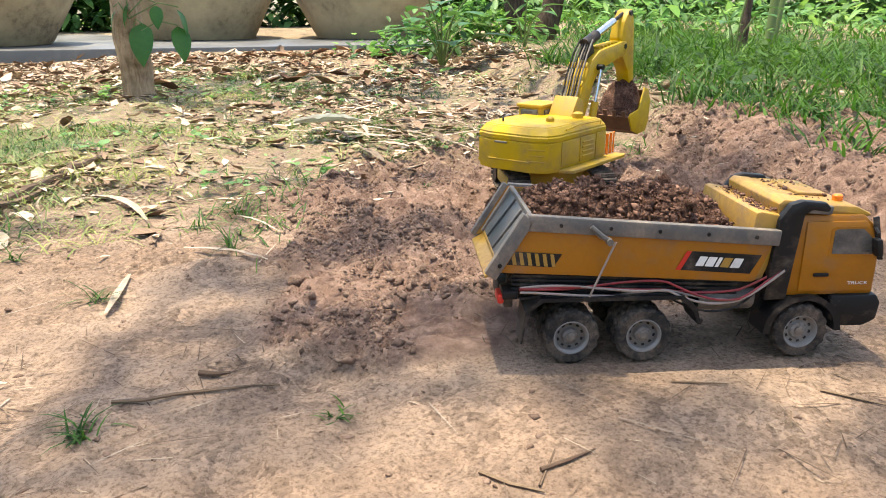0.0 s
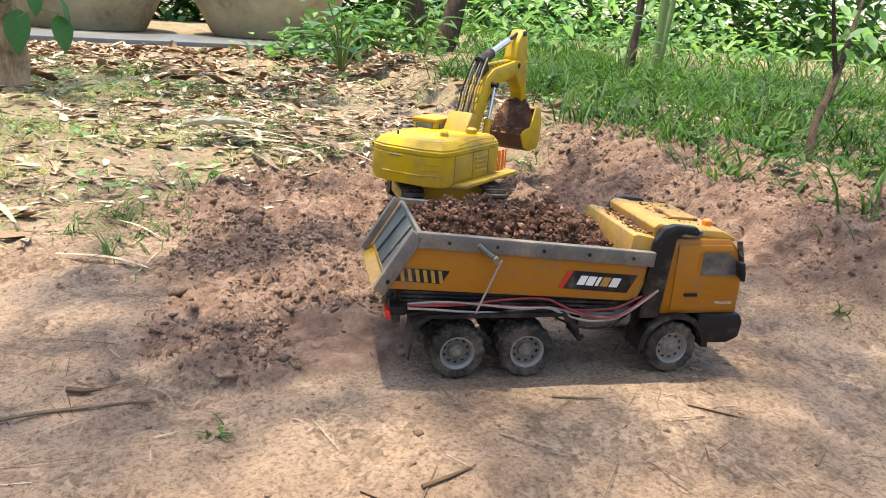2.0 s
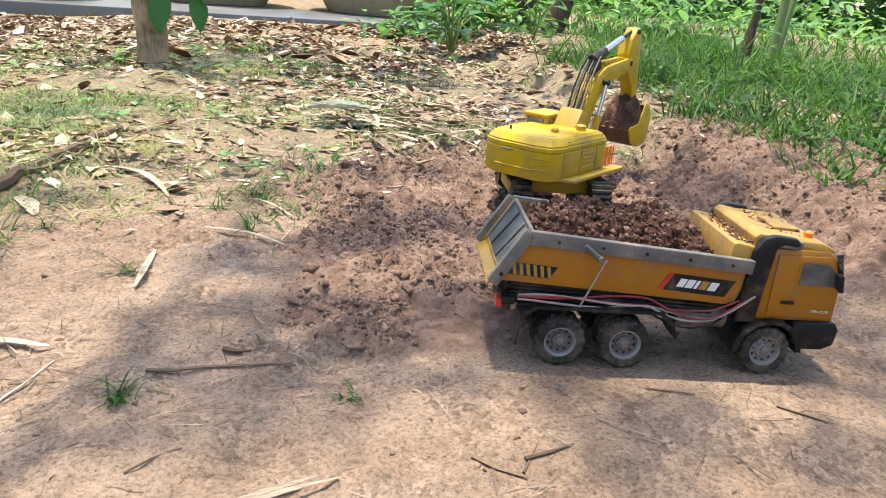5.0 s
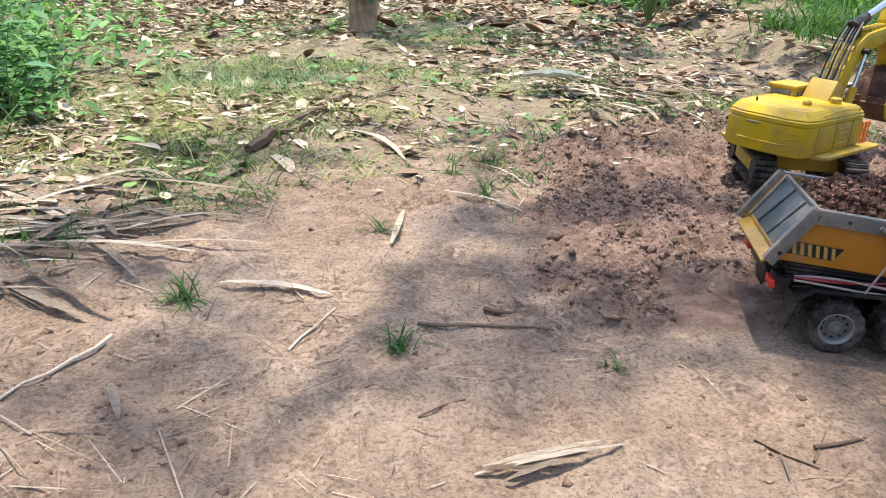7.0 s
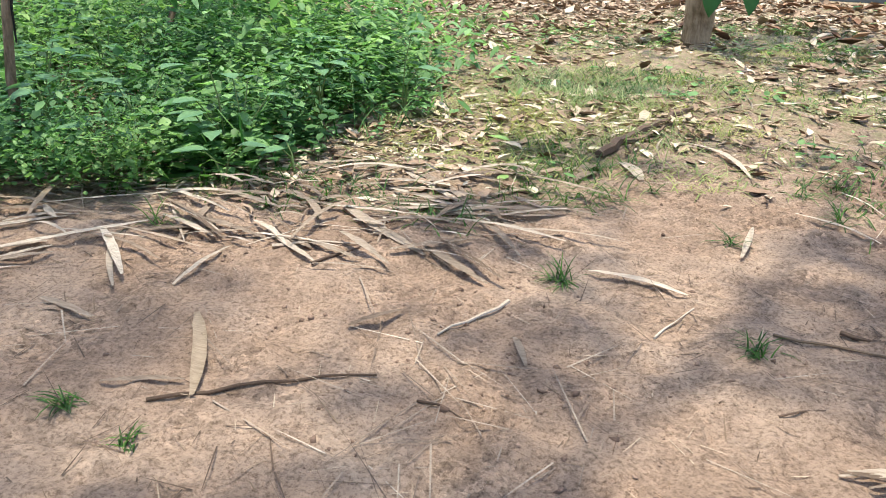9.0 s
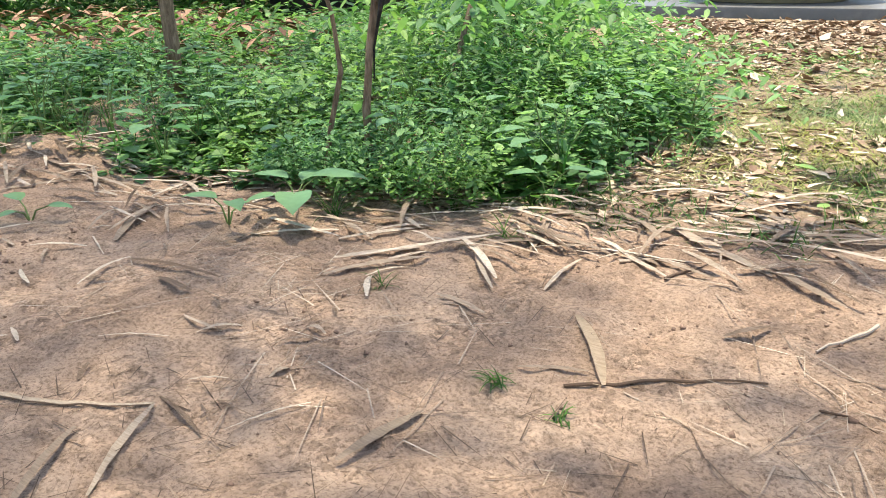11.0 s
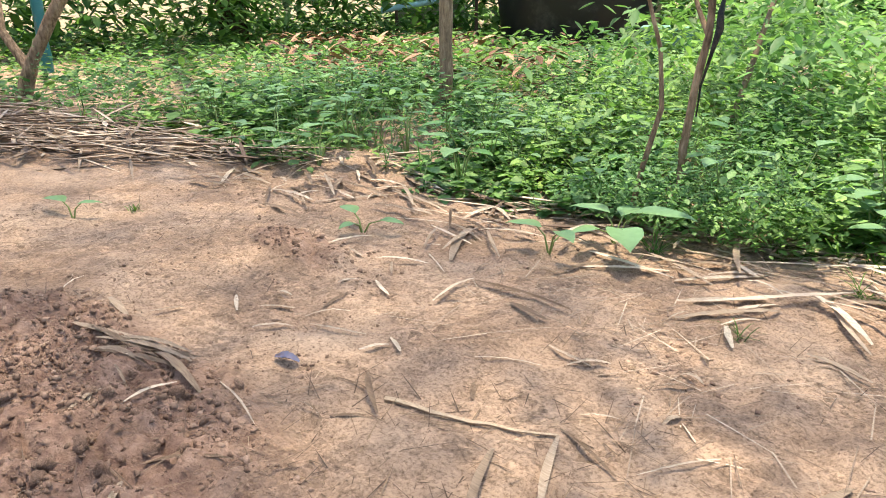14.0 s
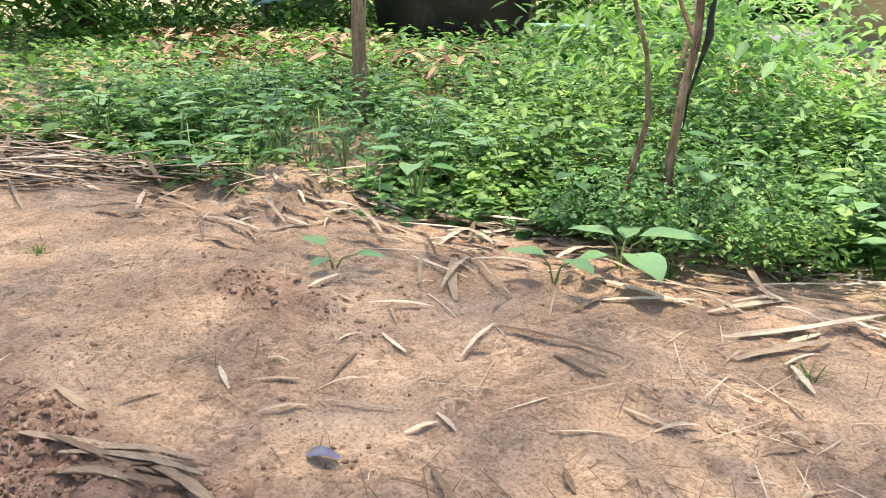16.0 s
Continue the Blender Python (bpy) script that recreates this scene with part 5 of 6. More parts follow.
for a, b in (((-0.25, 0.69), (-0.08, 0.73)), ((-0.24, 0.70), (-0.10, 0.742)), ((-0.22, 0.682), (-0.12, 0.722)), ((-0.25, 0.695), (-0.16, 0.70))):
    sheath(a, b, 0.011, label="strip of a thin straw bundle on the clay", cat="straw")
for a, b, w in (((-1.08, 1.59), (-0.86, 1.40), 0.035), ((-0.98, 1.35), (-0.83, 1.32), 0.030), ((-0.94, 1.25), (-0.77, 1.22), 0.022), ((-0.88, 1.12), (-0.74, 1.04), 0.025), ((-1.16, 1.84), (-0.87, 1.82), 0.03),
                ((-1.10, 1.26), (-0.87, 1.09), 0.038), ((-1.20, 1.11), (-1.04, 0.99), 0.022), ((-1.22, 0.84), (-1.21, 1.0), 0.014), ((-0.90, 0.81), (-0.84, 0.89), 0.016), ((-1.07, 1.57), (-0.87, 1.39), 0.03),
                ((-1.55, 0.82), (-1.51, 0.90), 0.02), ((-1.39, 0.74), (-1.28, 0.72), 0.02), ((-1.68, 0.96), (-1.58, 1.05), 0.018), ((-1.15, 0.58), (-1.05, 0.62), 0.013), ((-1.06, 1.43), (-0.80, 1.32), 0.028)):
    sheath(a, b, w, label="long pale dry sheath fallen on the clay")
sheath((-1.35, 1.17), (-1.32, 1.0), 0.026, name="dry_leaf", label="large bright dry leaf on the clay", cat="dry leaf")
sheath((-1.13, 0.77), (-1.02, 0.59), 0.03, M_BITS, name="dry_leaf", label="large flat greyish dry leaf on the clay", cat="dry leaf")
for a, b, w in (((-2.13, 0.11), (-2.09, 0.17), 0.012), ((-2.13, -0.07), (-1.95, -0.08), 0.02), ((-2.36, 0.45), (-2.39, 0.60), 0.018), ((-2.12, 0.61), (-2.27, 0.84), 0.032), ((-2.24, 0.49), (-2.13, 0.55), 0.014),
                ((-1.99, 0.55), (-1.76, 0.57), 0.016), ((-1.86, 0.51), (-1.76, 0.50), 0.02), ((-1.24, 0.26), (-1.21, 0.41), 0.024), ((-1.28, 1.29), (-1.17, 1.25), 0.03), ((-1.23, 1.12), (-1.12, 1.04), 0.02),
                ((-3.52, 1.16), (-3.12, 1.19), 0.03), ((-1.99, 0.43), (-2.0, 0.56), 0.012), ((-1.75, 1.0), (-1.58, 1.04), 0.028), ((-2.19, -0.15), (-2.09, -0.1), 0.018), ((-2.29, -0.14), (-2.07, -0.03), 0.025),
                ((-2.74, 0.68), (-2.65, 0.90), 0.025), ((-2.18, 1.11), (-1.88, 1.04), 0.03), ((-2.84, 0.55), (-2.66, 0.57), 0.022), ((-1.65, 0.77), (-1.53, 0.91), 0.03), ((-1.5, 0.51), (-1.46, 0.51), 0.014),
                ((-1.92, 0.72), (-1.86, 0.88), 0.02), ((-2.39, -0.04), (-2.28, -0.05), 0.02), ((-1.61, 0.69), (-1.49, 0.88), 0.026), ((-1.70, 0.85), (-1.59, 1.03), 0.022), ((-1.61, 0.80), (-1.42, 1.06), 0.022), ((-1.53, 0.73), (-1.48, 0.65), 0.018), ((-1.9, 0.79), (-1.74, 0.9), 0.02)):
    sheath(a, b, w, label="pale dry sheath fallen beside the weeds")
for a, b in (((-2.22, -0.13), (-2.06, -0.04)), ((-2.24, -0.10), (-2.08, -0.06)), ((-2.2, -0.15), (-2.03, -0.07)), ((-2.21, -0.11), (-2.1, -0.02)), ((-2.26, -0.12), (-2.1, -0.075)), ((-2.19, -0.135), (-2.07, -0.02)), ((-2.23, -0.115), (-2.13, -0.05))):
    sheath(a, b, 0.017, M_FROND, label="curled brown strip in a heap of husks", cat="husk")

# the tangle of fallen sheaths along the weeds, and strips elsewhere
rs = random.Random(5)
strewn_strips, small_strips = [], []


def join_strips(name, meshes, label):
    bm = bmesh.new()
    for me in meshes:
        bm.from_mesh(me)
        bpy.data.meshes.remove(me)
    return tagged(new(name, finish(bm, name, M_STRAW, 40)), label, "dry sheaths", kind="stuff")


for k in range(300):
    if k < 200:
        x = rs.uniform(-3.3, -0.75)
        e = float(np.interp(x, [-3.3, -2.76, -2.0, -1.3, -0.8], [0.8, 1.0, 1.08, 1.35, 1.5]))
        y = e + (rs.gauss(0, 0.13) if k < 90 else rs.uniform(-0.32, 0.0))
    elif k < 275:
        x, y = rs.uniform(-1.7, -0.7), rs.uniform(0.95, 1.6)
    else:
        x, y = rs.uniform(-0.6, 1.0), rs.uniform(1.9, 3.2)
    L, a = rs.uniform(0.06, 0.26), rs.gauss(0.1, 0.7)
    sheath((x, y), (x + L * math.cos(a), y + L * math.sin(a)), rs.uniform(0.004, 0.026), lift=rs.uniform(0.003, 0.03 if k < 90 else 0.014), label="dry sheath in the litter along the weeds", seed=k, heap_of=strewn_strips if k >= 90 else None)
# broken stalks thrown on the dug edge behind the excavator
for k in range(34):
    x, y = rs.uniform(0.15, 0.75), rs.uniform(2.0, 2.55)
    L, a = rs.uniform(0.08, 0.3), rs.gauss(-0.9, 0.5)
    sheath((x, y), (x + L * math.cos(a), y + L * math.sin(a)), rs.uniform(0.01, 0.035), lift=rs.uniform(0.01, 0.07), label="broken dry stalk at the edge of the dug soil", cat="dry stalk", seed=k)
scrap = sheath((0.16, 2.46), (0.36, 2.44), 0.12, painted("grey_plastic", (0.36, 0.38, 0.33), amount=0.5), "plastic_scrap", "crumpled grey-green plastic scrap over a hollow", "plastic scrap", 0.06, 0.5)
blue = sheath((-2.0, 0.075), (-1.965, 0.10), 0.03, painted("blue_plastic", (0.12, 0.16, 0.33), amount=0.4), "plastic_scrap", "small crumpled blue plastic scrap on clay", "plastic scrap", 0.004, 0.5)
stick([(-0.95, 2.75), (-0.93, 2.95), (-0.88, 3.1)], 0.006, name="twig", label="bent dark twig in the littered grass")
sheath((-0.62, 1.78), (-0.66, 1.70), 0.05, name="dry_leaf", label="pale oval dry leaf beside the fallen branch", cat="dry leaf")
sheath((0.32, 3.16), (0.345, 3.2), 0.09, M_STRAW, "dry_leaf", "broad pale leaf standing in the litter", "dry leaf", 0.02, 0.3)

for k in range(46):
    x, y = rs.uniform(-2.5, -1.35), rs.uniform(-0.25, 0.75)
    L, a = rs.uniform(0.03, 0.13), rs.uniform(0, 6.28)
    sheath((x, y), (x + L * math.cos(a), y + L * math.sin(a)), rs.uniform(0.004, 0.013), lift=0.002, seed=k, heap_of=small_strips)
join_strips("sheath_litter", strewn_strips, "pale dry sheaths strewn along the weeds")
join_strips("sheath_scraps", small_strips, "small dry scraps of sheath on the clay")

# small straws and crumbs strewn everywhere
def strewn(x, y):
    return np.clip(0.35 + 0.5 * value_noise(x, y, 2.3, 91), 0.05, 1) * (1 - 0.6 * dug_mask(x, y))


x, y = scatter(13000, -3.2, 1.4, -0.4, 2.2, strewn)
n = len(x)
base = np.stack([x, y, height(x, y) + 0.0012], -1)
tagged(new("straw_bits", blade_cloud("straw_bits", base, rng.uniform(0, 6.28, n), np.full(n, 1.5), rng.uniform(0.008, 0.055, n), rng.uniform(0.0006, 0.0017, n), M_BITS, 0.0)), "bits of straw and husk strewn over the clay", "straw", kind="stuff")
x, y = scatter(19000, -3.2, 1.4, -0.4, 2.2, lambda x, y: np.clip(0.2 + 0.8 * value_noise(x, y, 3.7, 92), 0, 1))
n = len(x)
base = np.stack([x, y, height(x, y) + 0.0012], -1)
tagged(new("twig_bits", blade_cloud("twig_bits", base, rng.uniform(0, 6.28, n), np.full(n, 1.48), 0.008 + 0.09 * rng.uniform(0, 1, n) ** 2, rng.uniform(0.0008, 0.0024, n), M_TWIG, 0.0)), "dark bits of twig strewn over the clay", "twig bits", kind="stuff")
x, y = scatter(2600, -2.0, 0.3, 0.3, 1.9, lambda x, y: (0.2 + 0.8 * smooth01(-0.4, -0.7, x)) * np.clip(0.35 + 0.7 * value_noise(x, y, 3.0, 96), 0.05, 1) * (1 - dug_mask(x, y)))
n = len(x)
base = np.stack([x, y, height(x, y) + 0.003], -1)
tagged(new("fine_twigs", blade_cloud("fine_twigs", base, rng.uniform(0, 6.28, n), np.full(n, 1.53), rng.uniform(0.05, 0.17, n), rng.uniform(0.001, 0.0026, n), M_FROND, 0.03)), "thin dry stalks strewn over the trodden clay", "dry stalks", kind="stuff")
x, y = scatter(110000, -3.2, 1.6, -0.4, 2.3, lambda x, y: np.clip(0.12 + 0.5 * value_noise(x, y, 4.0, 93) + 0.2 * value_noise(x, y, 11.0, 94), 0.02, 1))
n = len(x)
tagged(new("pebbles", crumbs_of("pebbles", np.stack([x, y, height(x, y) - 0.0005], -1), 0.0009 + 0.0052 * rng.uniform(0, 1, n) ** 5, M_CRUMB)), "crumbs of dry clay on the trodden ground", "clay crumbs", kind="stuff")
x, y = scatter(1000000, -3.2, 1.9, -0.8, 2.6, lambda x, y: dug_mask(x, y) ** 1.3 * np.clip(0.5 + 0.6 * value_noise(x, y, 9.0, 95), 0.08, 1) * (0.35 + 0.65 * (np.hypot(x - 0.2, y - 1.2) < 0.45) + 0.65 * (x < -1)))
keep = ~((np.abs(y - (0.95 - 0.25 * (x - 0.4))) < 0.14) & (np.abs(x - 0.45) < 0.34))
x, y = x[keep], y[keep]
n = len(x)
rad = 0.0015 + 0.0068 * rng.uniform(0, 1, n) ** 4.5
lx, ly = scatter(30000, -2.9, 1.7, -0.8, 2.4, lambda x, y: dug_mask(x, y) ** 2 * np.clip(0.4 + 0.9 * value_noise(x, y, 6.0, 97), 0.02, 1))
keep = ~((np.abs(ly - (0.95 - 0.25 * (lx - 0.4))) < 0.15) & (np.abs(lx - 0.45) < 0.36))
lx, ly = lx[keep], ly[keep]
lr = 0.003 + 0.0085 * rng.uniform(0, 1, len(lx)) ** 2.2
tagged(new("soil_lumps", clods("soil_lumps", np.stack([lx, ly, height(lx, ly) - 0.2 * lr], -1), lr, M_SOIL)), "damp red-brown lumps in the dug soil", "soil lumps", kind="stuff")
tagged(new("soil_clods", crumbs_of("soil_clods", np.stack([x, y, height(x, y) - 0.25 * rad], -1), rad, M_CRUMB)), "crumbly clods of freshly dug dark red soil", "soil clods", kind="stuff")


# ---- small plants standing alone ----
def tuft(x, y, n, L, w, mat=None, label="small green grass tuft on the bare clay", flat=0.5):
    az = rng.uniform(0, 6.28, n)
    base = np.stack([x + rng.normal(0, 0.008, n), y + rng.normal(0, 0.008, n), np.full(n, gz(x, y))], -1)
    me = blade_cloud("grass_tuft", base, az, rng.uniform(0.1, 1.0, n) * flat * 2, rng.uniform(0.5, 1, n) * L, np.full(n, w), mat or M_GRASS)
    return tagged(new("grass_tuft", me), label, "grass tuft", "grass tufts")


for x, y, n, L in ((-0.31, 0.955, 34, 0.06), (-0.03, 0.90, 8, 0.035), (-0.16, 1.68, 18, 0.08), (-0.07, 1.72, 14, 0.07), (-0.10, 1.52, 18, 0.09), (0.05, 1.70, 9, 0.07), (-0.62, 1.1, 30, 0.07), (-0.33, 1.36, 14, 0.08), (-0.63, 1.75, 16, 0.06), (-0.48, 1.6, 8, 0.05),
                   (-1.16, 0.53, 22, 0.045), (-1.05, 0.5, 16, 0.04), (-1.16, 1.32, 12, 0.09), (-1.22, 1.2, 10, 0.08), (-1.83, 1.0, 26, 0.15), (-0.88, 1.45, 14, 0.05), (-1.62, 1.2, 12, 0.14), (-1.5, 0.72, 8, 0.07), (-1.4, 1.05, 10, 0.1), (-3.0, 0.26, 20, 0.045), (0.9, 1.05, 12, 0.07), (1.05, 0.9, 12, 0.08),
                   (-0.9, 2.0, 20, 0.09), (-1.0, 2.2, 26, 0.1), (-0.75, 2.3, 22, 0.1), (0.0, 3.0, 14, 0.12), (0.5, 3.4, 16, 0.16), (-1.45, 1.3, 14, 0.12), (1.0, 1.85, 16, 0.09), (0.35, 1.75, 10, 0.05)):
    tuft(x, y, n + 8, L, 0.0026, flat=0.7)


def big_leaf_mesh(L, W, mat, seg=8):
    """A broad pointed leaf, heart-shaped at its stalk, along +x, drooping and folded."""
    bm = bmesh.new()
    rows = []
    for k in range(seg + 1):
        u = k / seg
        w = W * (math.sin(math.pi * u ** 0.62) ** 0.85) * 0.5 + 0.0004
        x = L * u - (0.12 * L * (1 - u) ** 4)
        z = -0.28 * L * u * u
        rows.append([bm.verts.new((x - (0.1 * L * (1 - u) ** 3 if abs(v) > 0.6 else 0), v * w, z + 0.16 * abs(v) * w + 0.02 * L * math.sin(9 * u) * abs(v))) for v in (-1, -0.5, 0, 0.5, 1)])
    for r0, r1 in zip(rows, rows[1:]):
        for j in range(4):
            bm.faces.new((r0[j], r1[j], r1[j + 1], r0[j + 1]))
    return finish(bm, "leaf", mat, 60)


M_BROAD = leafy("broad_leaf", (0.05, 0.15, 0.035), (0.11, 0.27, 0.06), 0.26, 0.25)
M_BROAD_PALE = leafy("pale_broad_leaf", (0.14, 0.28, 0.13), (0.20, 0.36, 0.18), 0.5, 0.3)
LEAF_A, LEAF_B = big_leaf_mesh(0.12, 0.075, M_BROAD_PALE), big_leaf_mesh(0.12, 0.08, M_BROAD)


def broad_plant(x, y, stems, label, mesh, scale=1.0, z0=None, name="broad_leaf_plant", cat="plant"):
    """Stalks with one leaf each: (azimuth, height, spread, leaf size)."""
    z = gz(x, y) if z0 is None else z0
    if scale == 1.0 and y < 1.0:
        stems = [(a, h * 0.65, sp * 1.2, sz) for a, h, sp, sz in stems]
    pl = thing(name, label, cat, pose(x, y, z))
    for az, h, sp, sz in stems:
        a = radians(az)
        tip = (sp * math.cos(a), sp * math.sin(a), h)
        st = part("stalk", tube([(0, 0, -0.01), (tip[0] * 0.35, tip[1] * 0.35, h * 0.65), tip], [0.0028 * scale, 0.002 * scale, 0.0014 * scale], 6), M_STEM, pl)
        again("leaf", mesh, st, Matrix.Translation(tip) @ pose(0, 0, 0, 0, -12, az) @ Matrix.Scale(sz / 0.12, 4))
    return pl


broad_plant(-2.02, 0.84, [(200, 0.10, 0.03, 0.075), (330, 0.11, 0.05, 0.07), (80, 0.06, 0.03, 0.03)], "seedling with two broad pale green leaves on clay", LEAF_A)
broad_plant(-1.93, 0.98, [(190, 0.12, 0.03, 0.085), (310, 0.10, 0.08, 0.13), (20, 0.13, 0.05, 0.12), (100, 0.1, 0.04, 0.08), (250, 0.07, 0.05, 0.07)], "weed with long pale green leaves at the thicket edge", LEAF_A)
broad_plant(-1.66, 1.24, [(230, 0.14, 0.03, 0.07), (340, 0.13, 0.05, 0.06)], "pale green two-leaved weed at the thicket edge", LEAF_A)
broad_plant(-1.50, 1.42, [(200, 0.13, 0.04, 0.07), (300, 0.1, 0.04, 0.07)], "pale green broad-leaved weed at the thicket edge", LEAF_A)
broad_plant(-1.42, 1.32, [(220, 0.08, 0.04, 0.07), (10, 0.09, 0.05, 0.06)], "low pale green weed at the thicket edge", LEAF_A)
broad_plant(-1.29, 1.42, [(250, 0.075, 0.04, 0.06), (150, 0.08, 0.04, 0.05)], "low pale green weed beside dry sheaths", LEAF_A)
broad_plant(-2.45, 0.62, [(170, 0.07, 0.04, 0.07), (20, 0.06, 0.05, 0.06), (280, 0.05, 0.03, 0.05)], "small green seedling on the bare clay", LEAF_A)
broad_plant(-3.02, 0.11, [(200, 0.07, 0.03, 0.07), (60, 0.06, 0.02, 0.05)], "small upright seedling on the bare clay", LEAF_A)
broad_plant(-2.62, 1.15, [(200, 0.16, 0.06, 0.09), (300, 0.14, 0.08, 0.1), (60, 0.17, 0.06, 0.08)], "broad-leaved weed in the thicket", LEAF_A)
broad_plant(-3.25, 0.95, [(210, 0.14, 0.07, 0.1), (310, 0.12, 0.08, 0.11), (100, 0.15, 0.06, 0.09)], "broad-leaved weed in the thicket", LEAF_A)
rb = random.Random(8)
for k in range(72):
    x, y = rb.uniform(-4.4, -1.25), rb.uniform(0.75, 2.4 if k < 46 else 1.6)
    if float(thicket(np.array(x), np.array(y))) < 0.4:
        continue
    broad_plant(x, y, [(rb.uniform(0, 360), rb.uniform(0.09, 0.26), rb.uniform(0.03, 0.08), rb.uniform(0.035, 0.085)) for _ in range(rb.randint(3, 6))], "broad-leaved green weed in the thicket", LEAF_A if rb.random() < 0.7 else LEAF_B)
# large-leaved plant in front of the dark trunks
broad_plant(1.56, 5.05, [(a, 0.14 + 0.035 * k, 0.14 + 0.06 * (k % 3), 0.22 + 0.03 * (k % 4)) for k, a in enumerate((200, 260, 320, 170, 20, 230, 290, 100, 250, 210, 330))], "lush plant with large bright green leaves near the trunks", LEAF_B, 3.0)
broad_plant(2.3, 5.3, [(a, 0.2 + 0.05 * k, 0.15, 0.2) for k, a in enumerate((210, 280, 340, 160, 250))], "plant with large dark green leaves near the trunks", LEAF_B, 2.5)
broad_plant(2.35, 3.1, [(a, 0.22 + 0.03 * k, 0.1, 0.11) for k, a in enumerate((210, 280, 340, 160, 250, 30))], "dark green broad-leaved plant in the grass", LEAF_B, 1.5)


# ---- trees ----
def trunk_tree(name, label, pts, radii, mat, boughs=(), cat="tree", seg=12, crown=None):
    t = thing(name, label, cat, Matrix.Translation(pts[0]))
    o = Vector(pts[0])
    fine, fr = [], []
    for k in range(len(pts) - 1):
        a, b2 = Vector(pts[k]) - o, Vector(pts[k + 1]) - o
        m = max(2, int((b2 - a).length / 0.12))
        for j in range(m):
            u = j / m
            wob = radii[k] * 0.12
            fine.append(a.lerp(b2, u) + Vector((rs.uniform(-wob, wob), rs.uniform(-wob, wob), 0)))
            fr.append((radii[k] * (1 - u) + radii[k + 1] * u) * rs.uniform(0.95, 1.05))
    fine.append(Vector(pts[-1]) - o)
    fr.append(radii[-1])
    fine[0].z -= 0.05
    part("trunk", tube(fine, fr, seg), mat, t)
    for bp, br in boughs:
        part("bough", tube([Vector(p) - o for p in bp], br, 8), mat, t)
    if crown is not None:
        crown.name = "crown"
        cr = new("crown", crown)
        cr.parent = t
        cr.matrix_basis = Matrix.Translation(-o)
    return t


def crown_mesh(centre, spread, n, size, mat, keep=None):
    c = np.array(centre)
    cl = c + rng.normal(0, 1, (max(8, n // 40), 3)) * np.array(spread) * 0.55
    base = cl[rng.integers(0, len(cl), n)] + rng.normal(0, 1, (n, 3)) * np.array(spread) * 0.2
    if keep is not None:
        base = base[keep(base)]
    n = len(base)
    L = rng.uniform(size * 0.6, size * 1.3, n)
    return leaf_cloud("crown", base, rng.uniform(0, 6.28, n), rng.uniform(-0.7, 0.5, n), L, L * 0.55, mat)


z = gz(-0.345, 4.02)
tk = trunk_tree("tree", "slim tree with smooth tan bark and a climbing vine", [(-0.345, 4.02, z), (-0.36, 4.03, 0.6), (-0.37, 4.07, 3.2)], [0.074, 0.068, 0.057], M_BARK, crown=crown_mesh((-0.4, 4.4, 4.2), (1.4, 1.4, 0.7), 300, 0.16, M_CANOPY))
for k, (dx, dy, zz, az, s) in enumerate(((0.05, -0.09, 0.40, 255, 0.24), (0.21, -0.11, 0.39, 290, 0.2), (0.0, -0.08, 0.50, 200, 0.13), (0.22, -0.1, 0.47, 340, 0.16), (-0.06, -0.07, 0.47, 190, 0.11), (0.12, -0.1, 0.49, 270, 0.13))):
    lf = again("vine_leaf", LEAF_B, tk, Matrix.Translation((dx, dy, zz - z - 0.03)) @ pose(0, 0, 0, 0, 62, az) @ Matrix.Scale(0.68 * s / 0.12, 4), "glossy dark green vine leaf")
    part("vine_stem", tube([(0, -0.075, zz - z - 0.05), (dx * 0.6, dy, zz - z + 0.02), (dx, dy, zz - z)], 0.003, 5), M_STEM, lf.parent)
trunk_tree("tree", "dark-barked tree trunk in the shade behind grass", [(2.76, 6.4, 0.08), (2.70, 6.4, 0.7), (2.6, 6.4, 3.0)], [0.10, 0.085, 0.07], M_BARK_DARK)
trunk_tree("tree", "dark leaning tree trunk in the shade behind grass", [(2.94, 6.3, 0.08), (3.06, 6.3, 0.6), (3.6, 6.4, 3.0)], [0.11, 0.09, 0.07], M_BARK_DARK)
trunk_tree("young_tree", "thin dark young tree standing in the grass", [(3.05, 3.87, 0.15), (3.1, 3.9, 0.6), (3.25, 4.0, 2.4)], [0.026, 0.024, 0.02], M_BARK_DARK)
trunk_tree("young_tree", "thin greenish young tree standing in the grass", [(3.37, 4.01, 0.15), (3.42, 4.03, 0.6), (3.52, 4.15, 2.4)], [0.03, 0.028, 0.024], M_STEM)
trunk_tree("young_tree", "thin greenish young tree standing in the grass", [(3.56, 4.18, 0.15), (3.64, 4.2, 0.6), (3.85, 4.3, 2.4)], [0.022, 0.02, 0.02], M_STEM)
trunk_tree("sapling", "crooked dark leafless sapling in the bank grass", [(1.80, 1.58, 0.12), (1.86, 1.62, 0.24), (1.99, 1.68, 0.36), (2.04, 1.70, 0.45), (2.16, 1.76, 0.62)], [0.014, 0.012, 0.011, 0.009, 0.005], M_BARK_DARK,
           [([(2.0, 1.685, 0.37), (1.98, 1.7, 0.47), (1.96, 1.72, 0.6)], [0.009, 0.007, 0.005]), ([(1.9, 1.64, 0.28), (2.0, 1.66, 0.33), (2.08, 1.7, 0.36)], [0.006, 0.004, 0.003])], "sapling", 8, crown_mesh((2.1, 1.78, 0.55), (0.25, 0.2, 0.15), 60, 0.06, M_WEED_PALE))
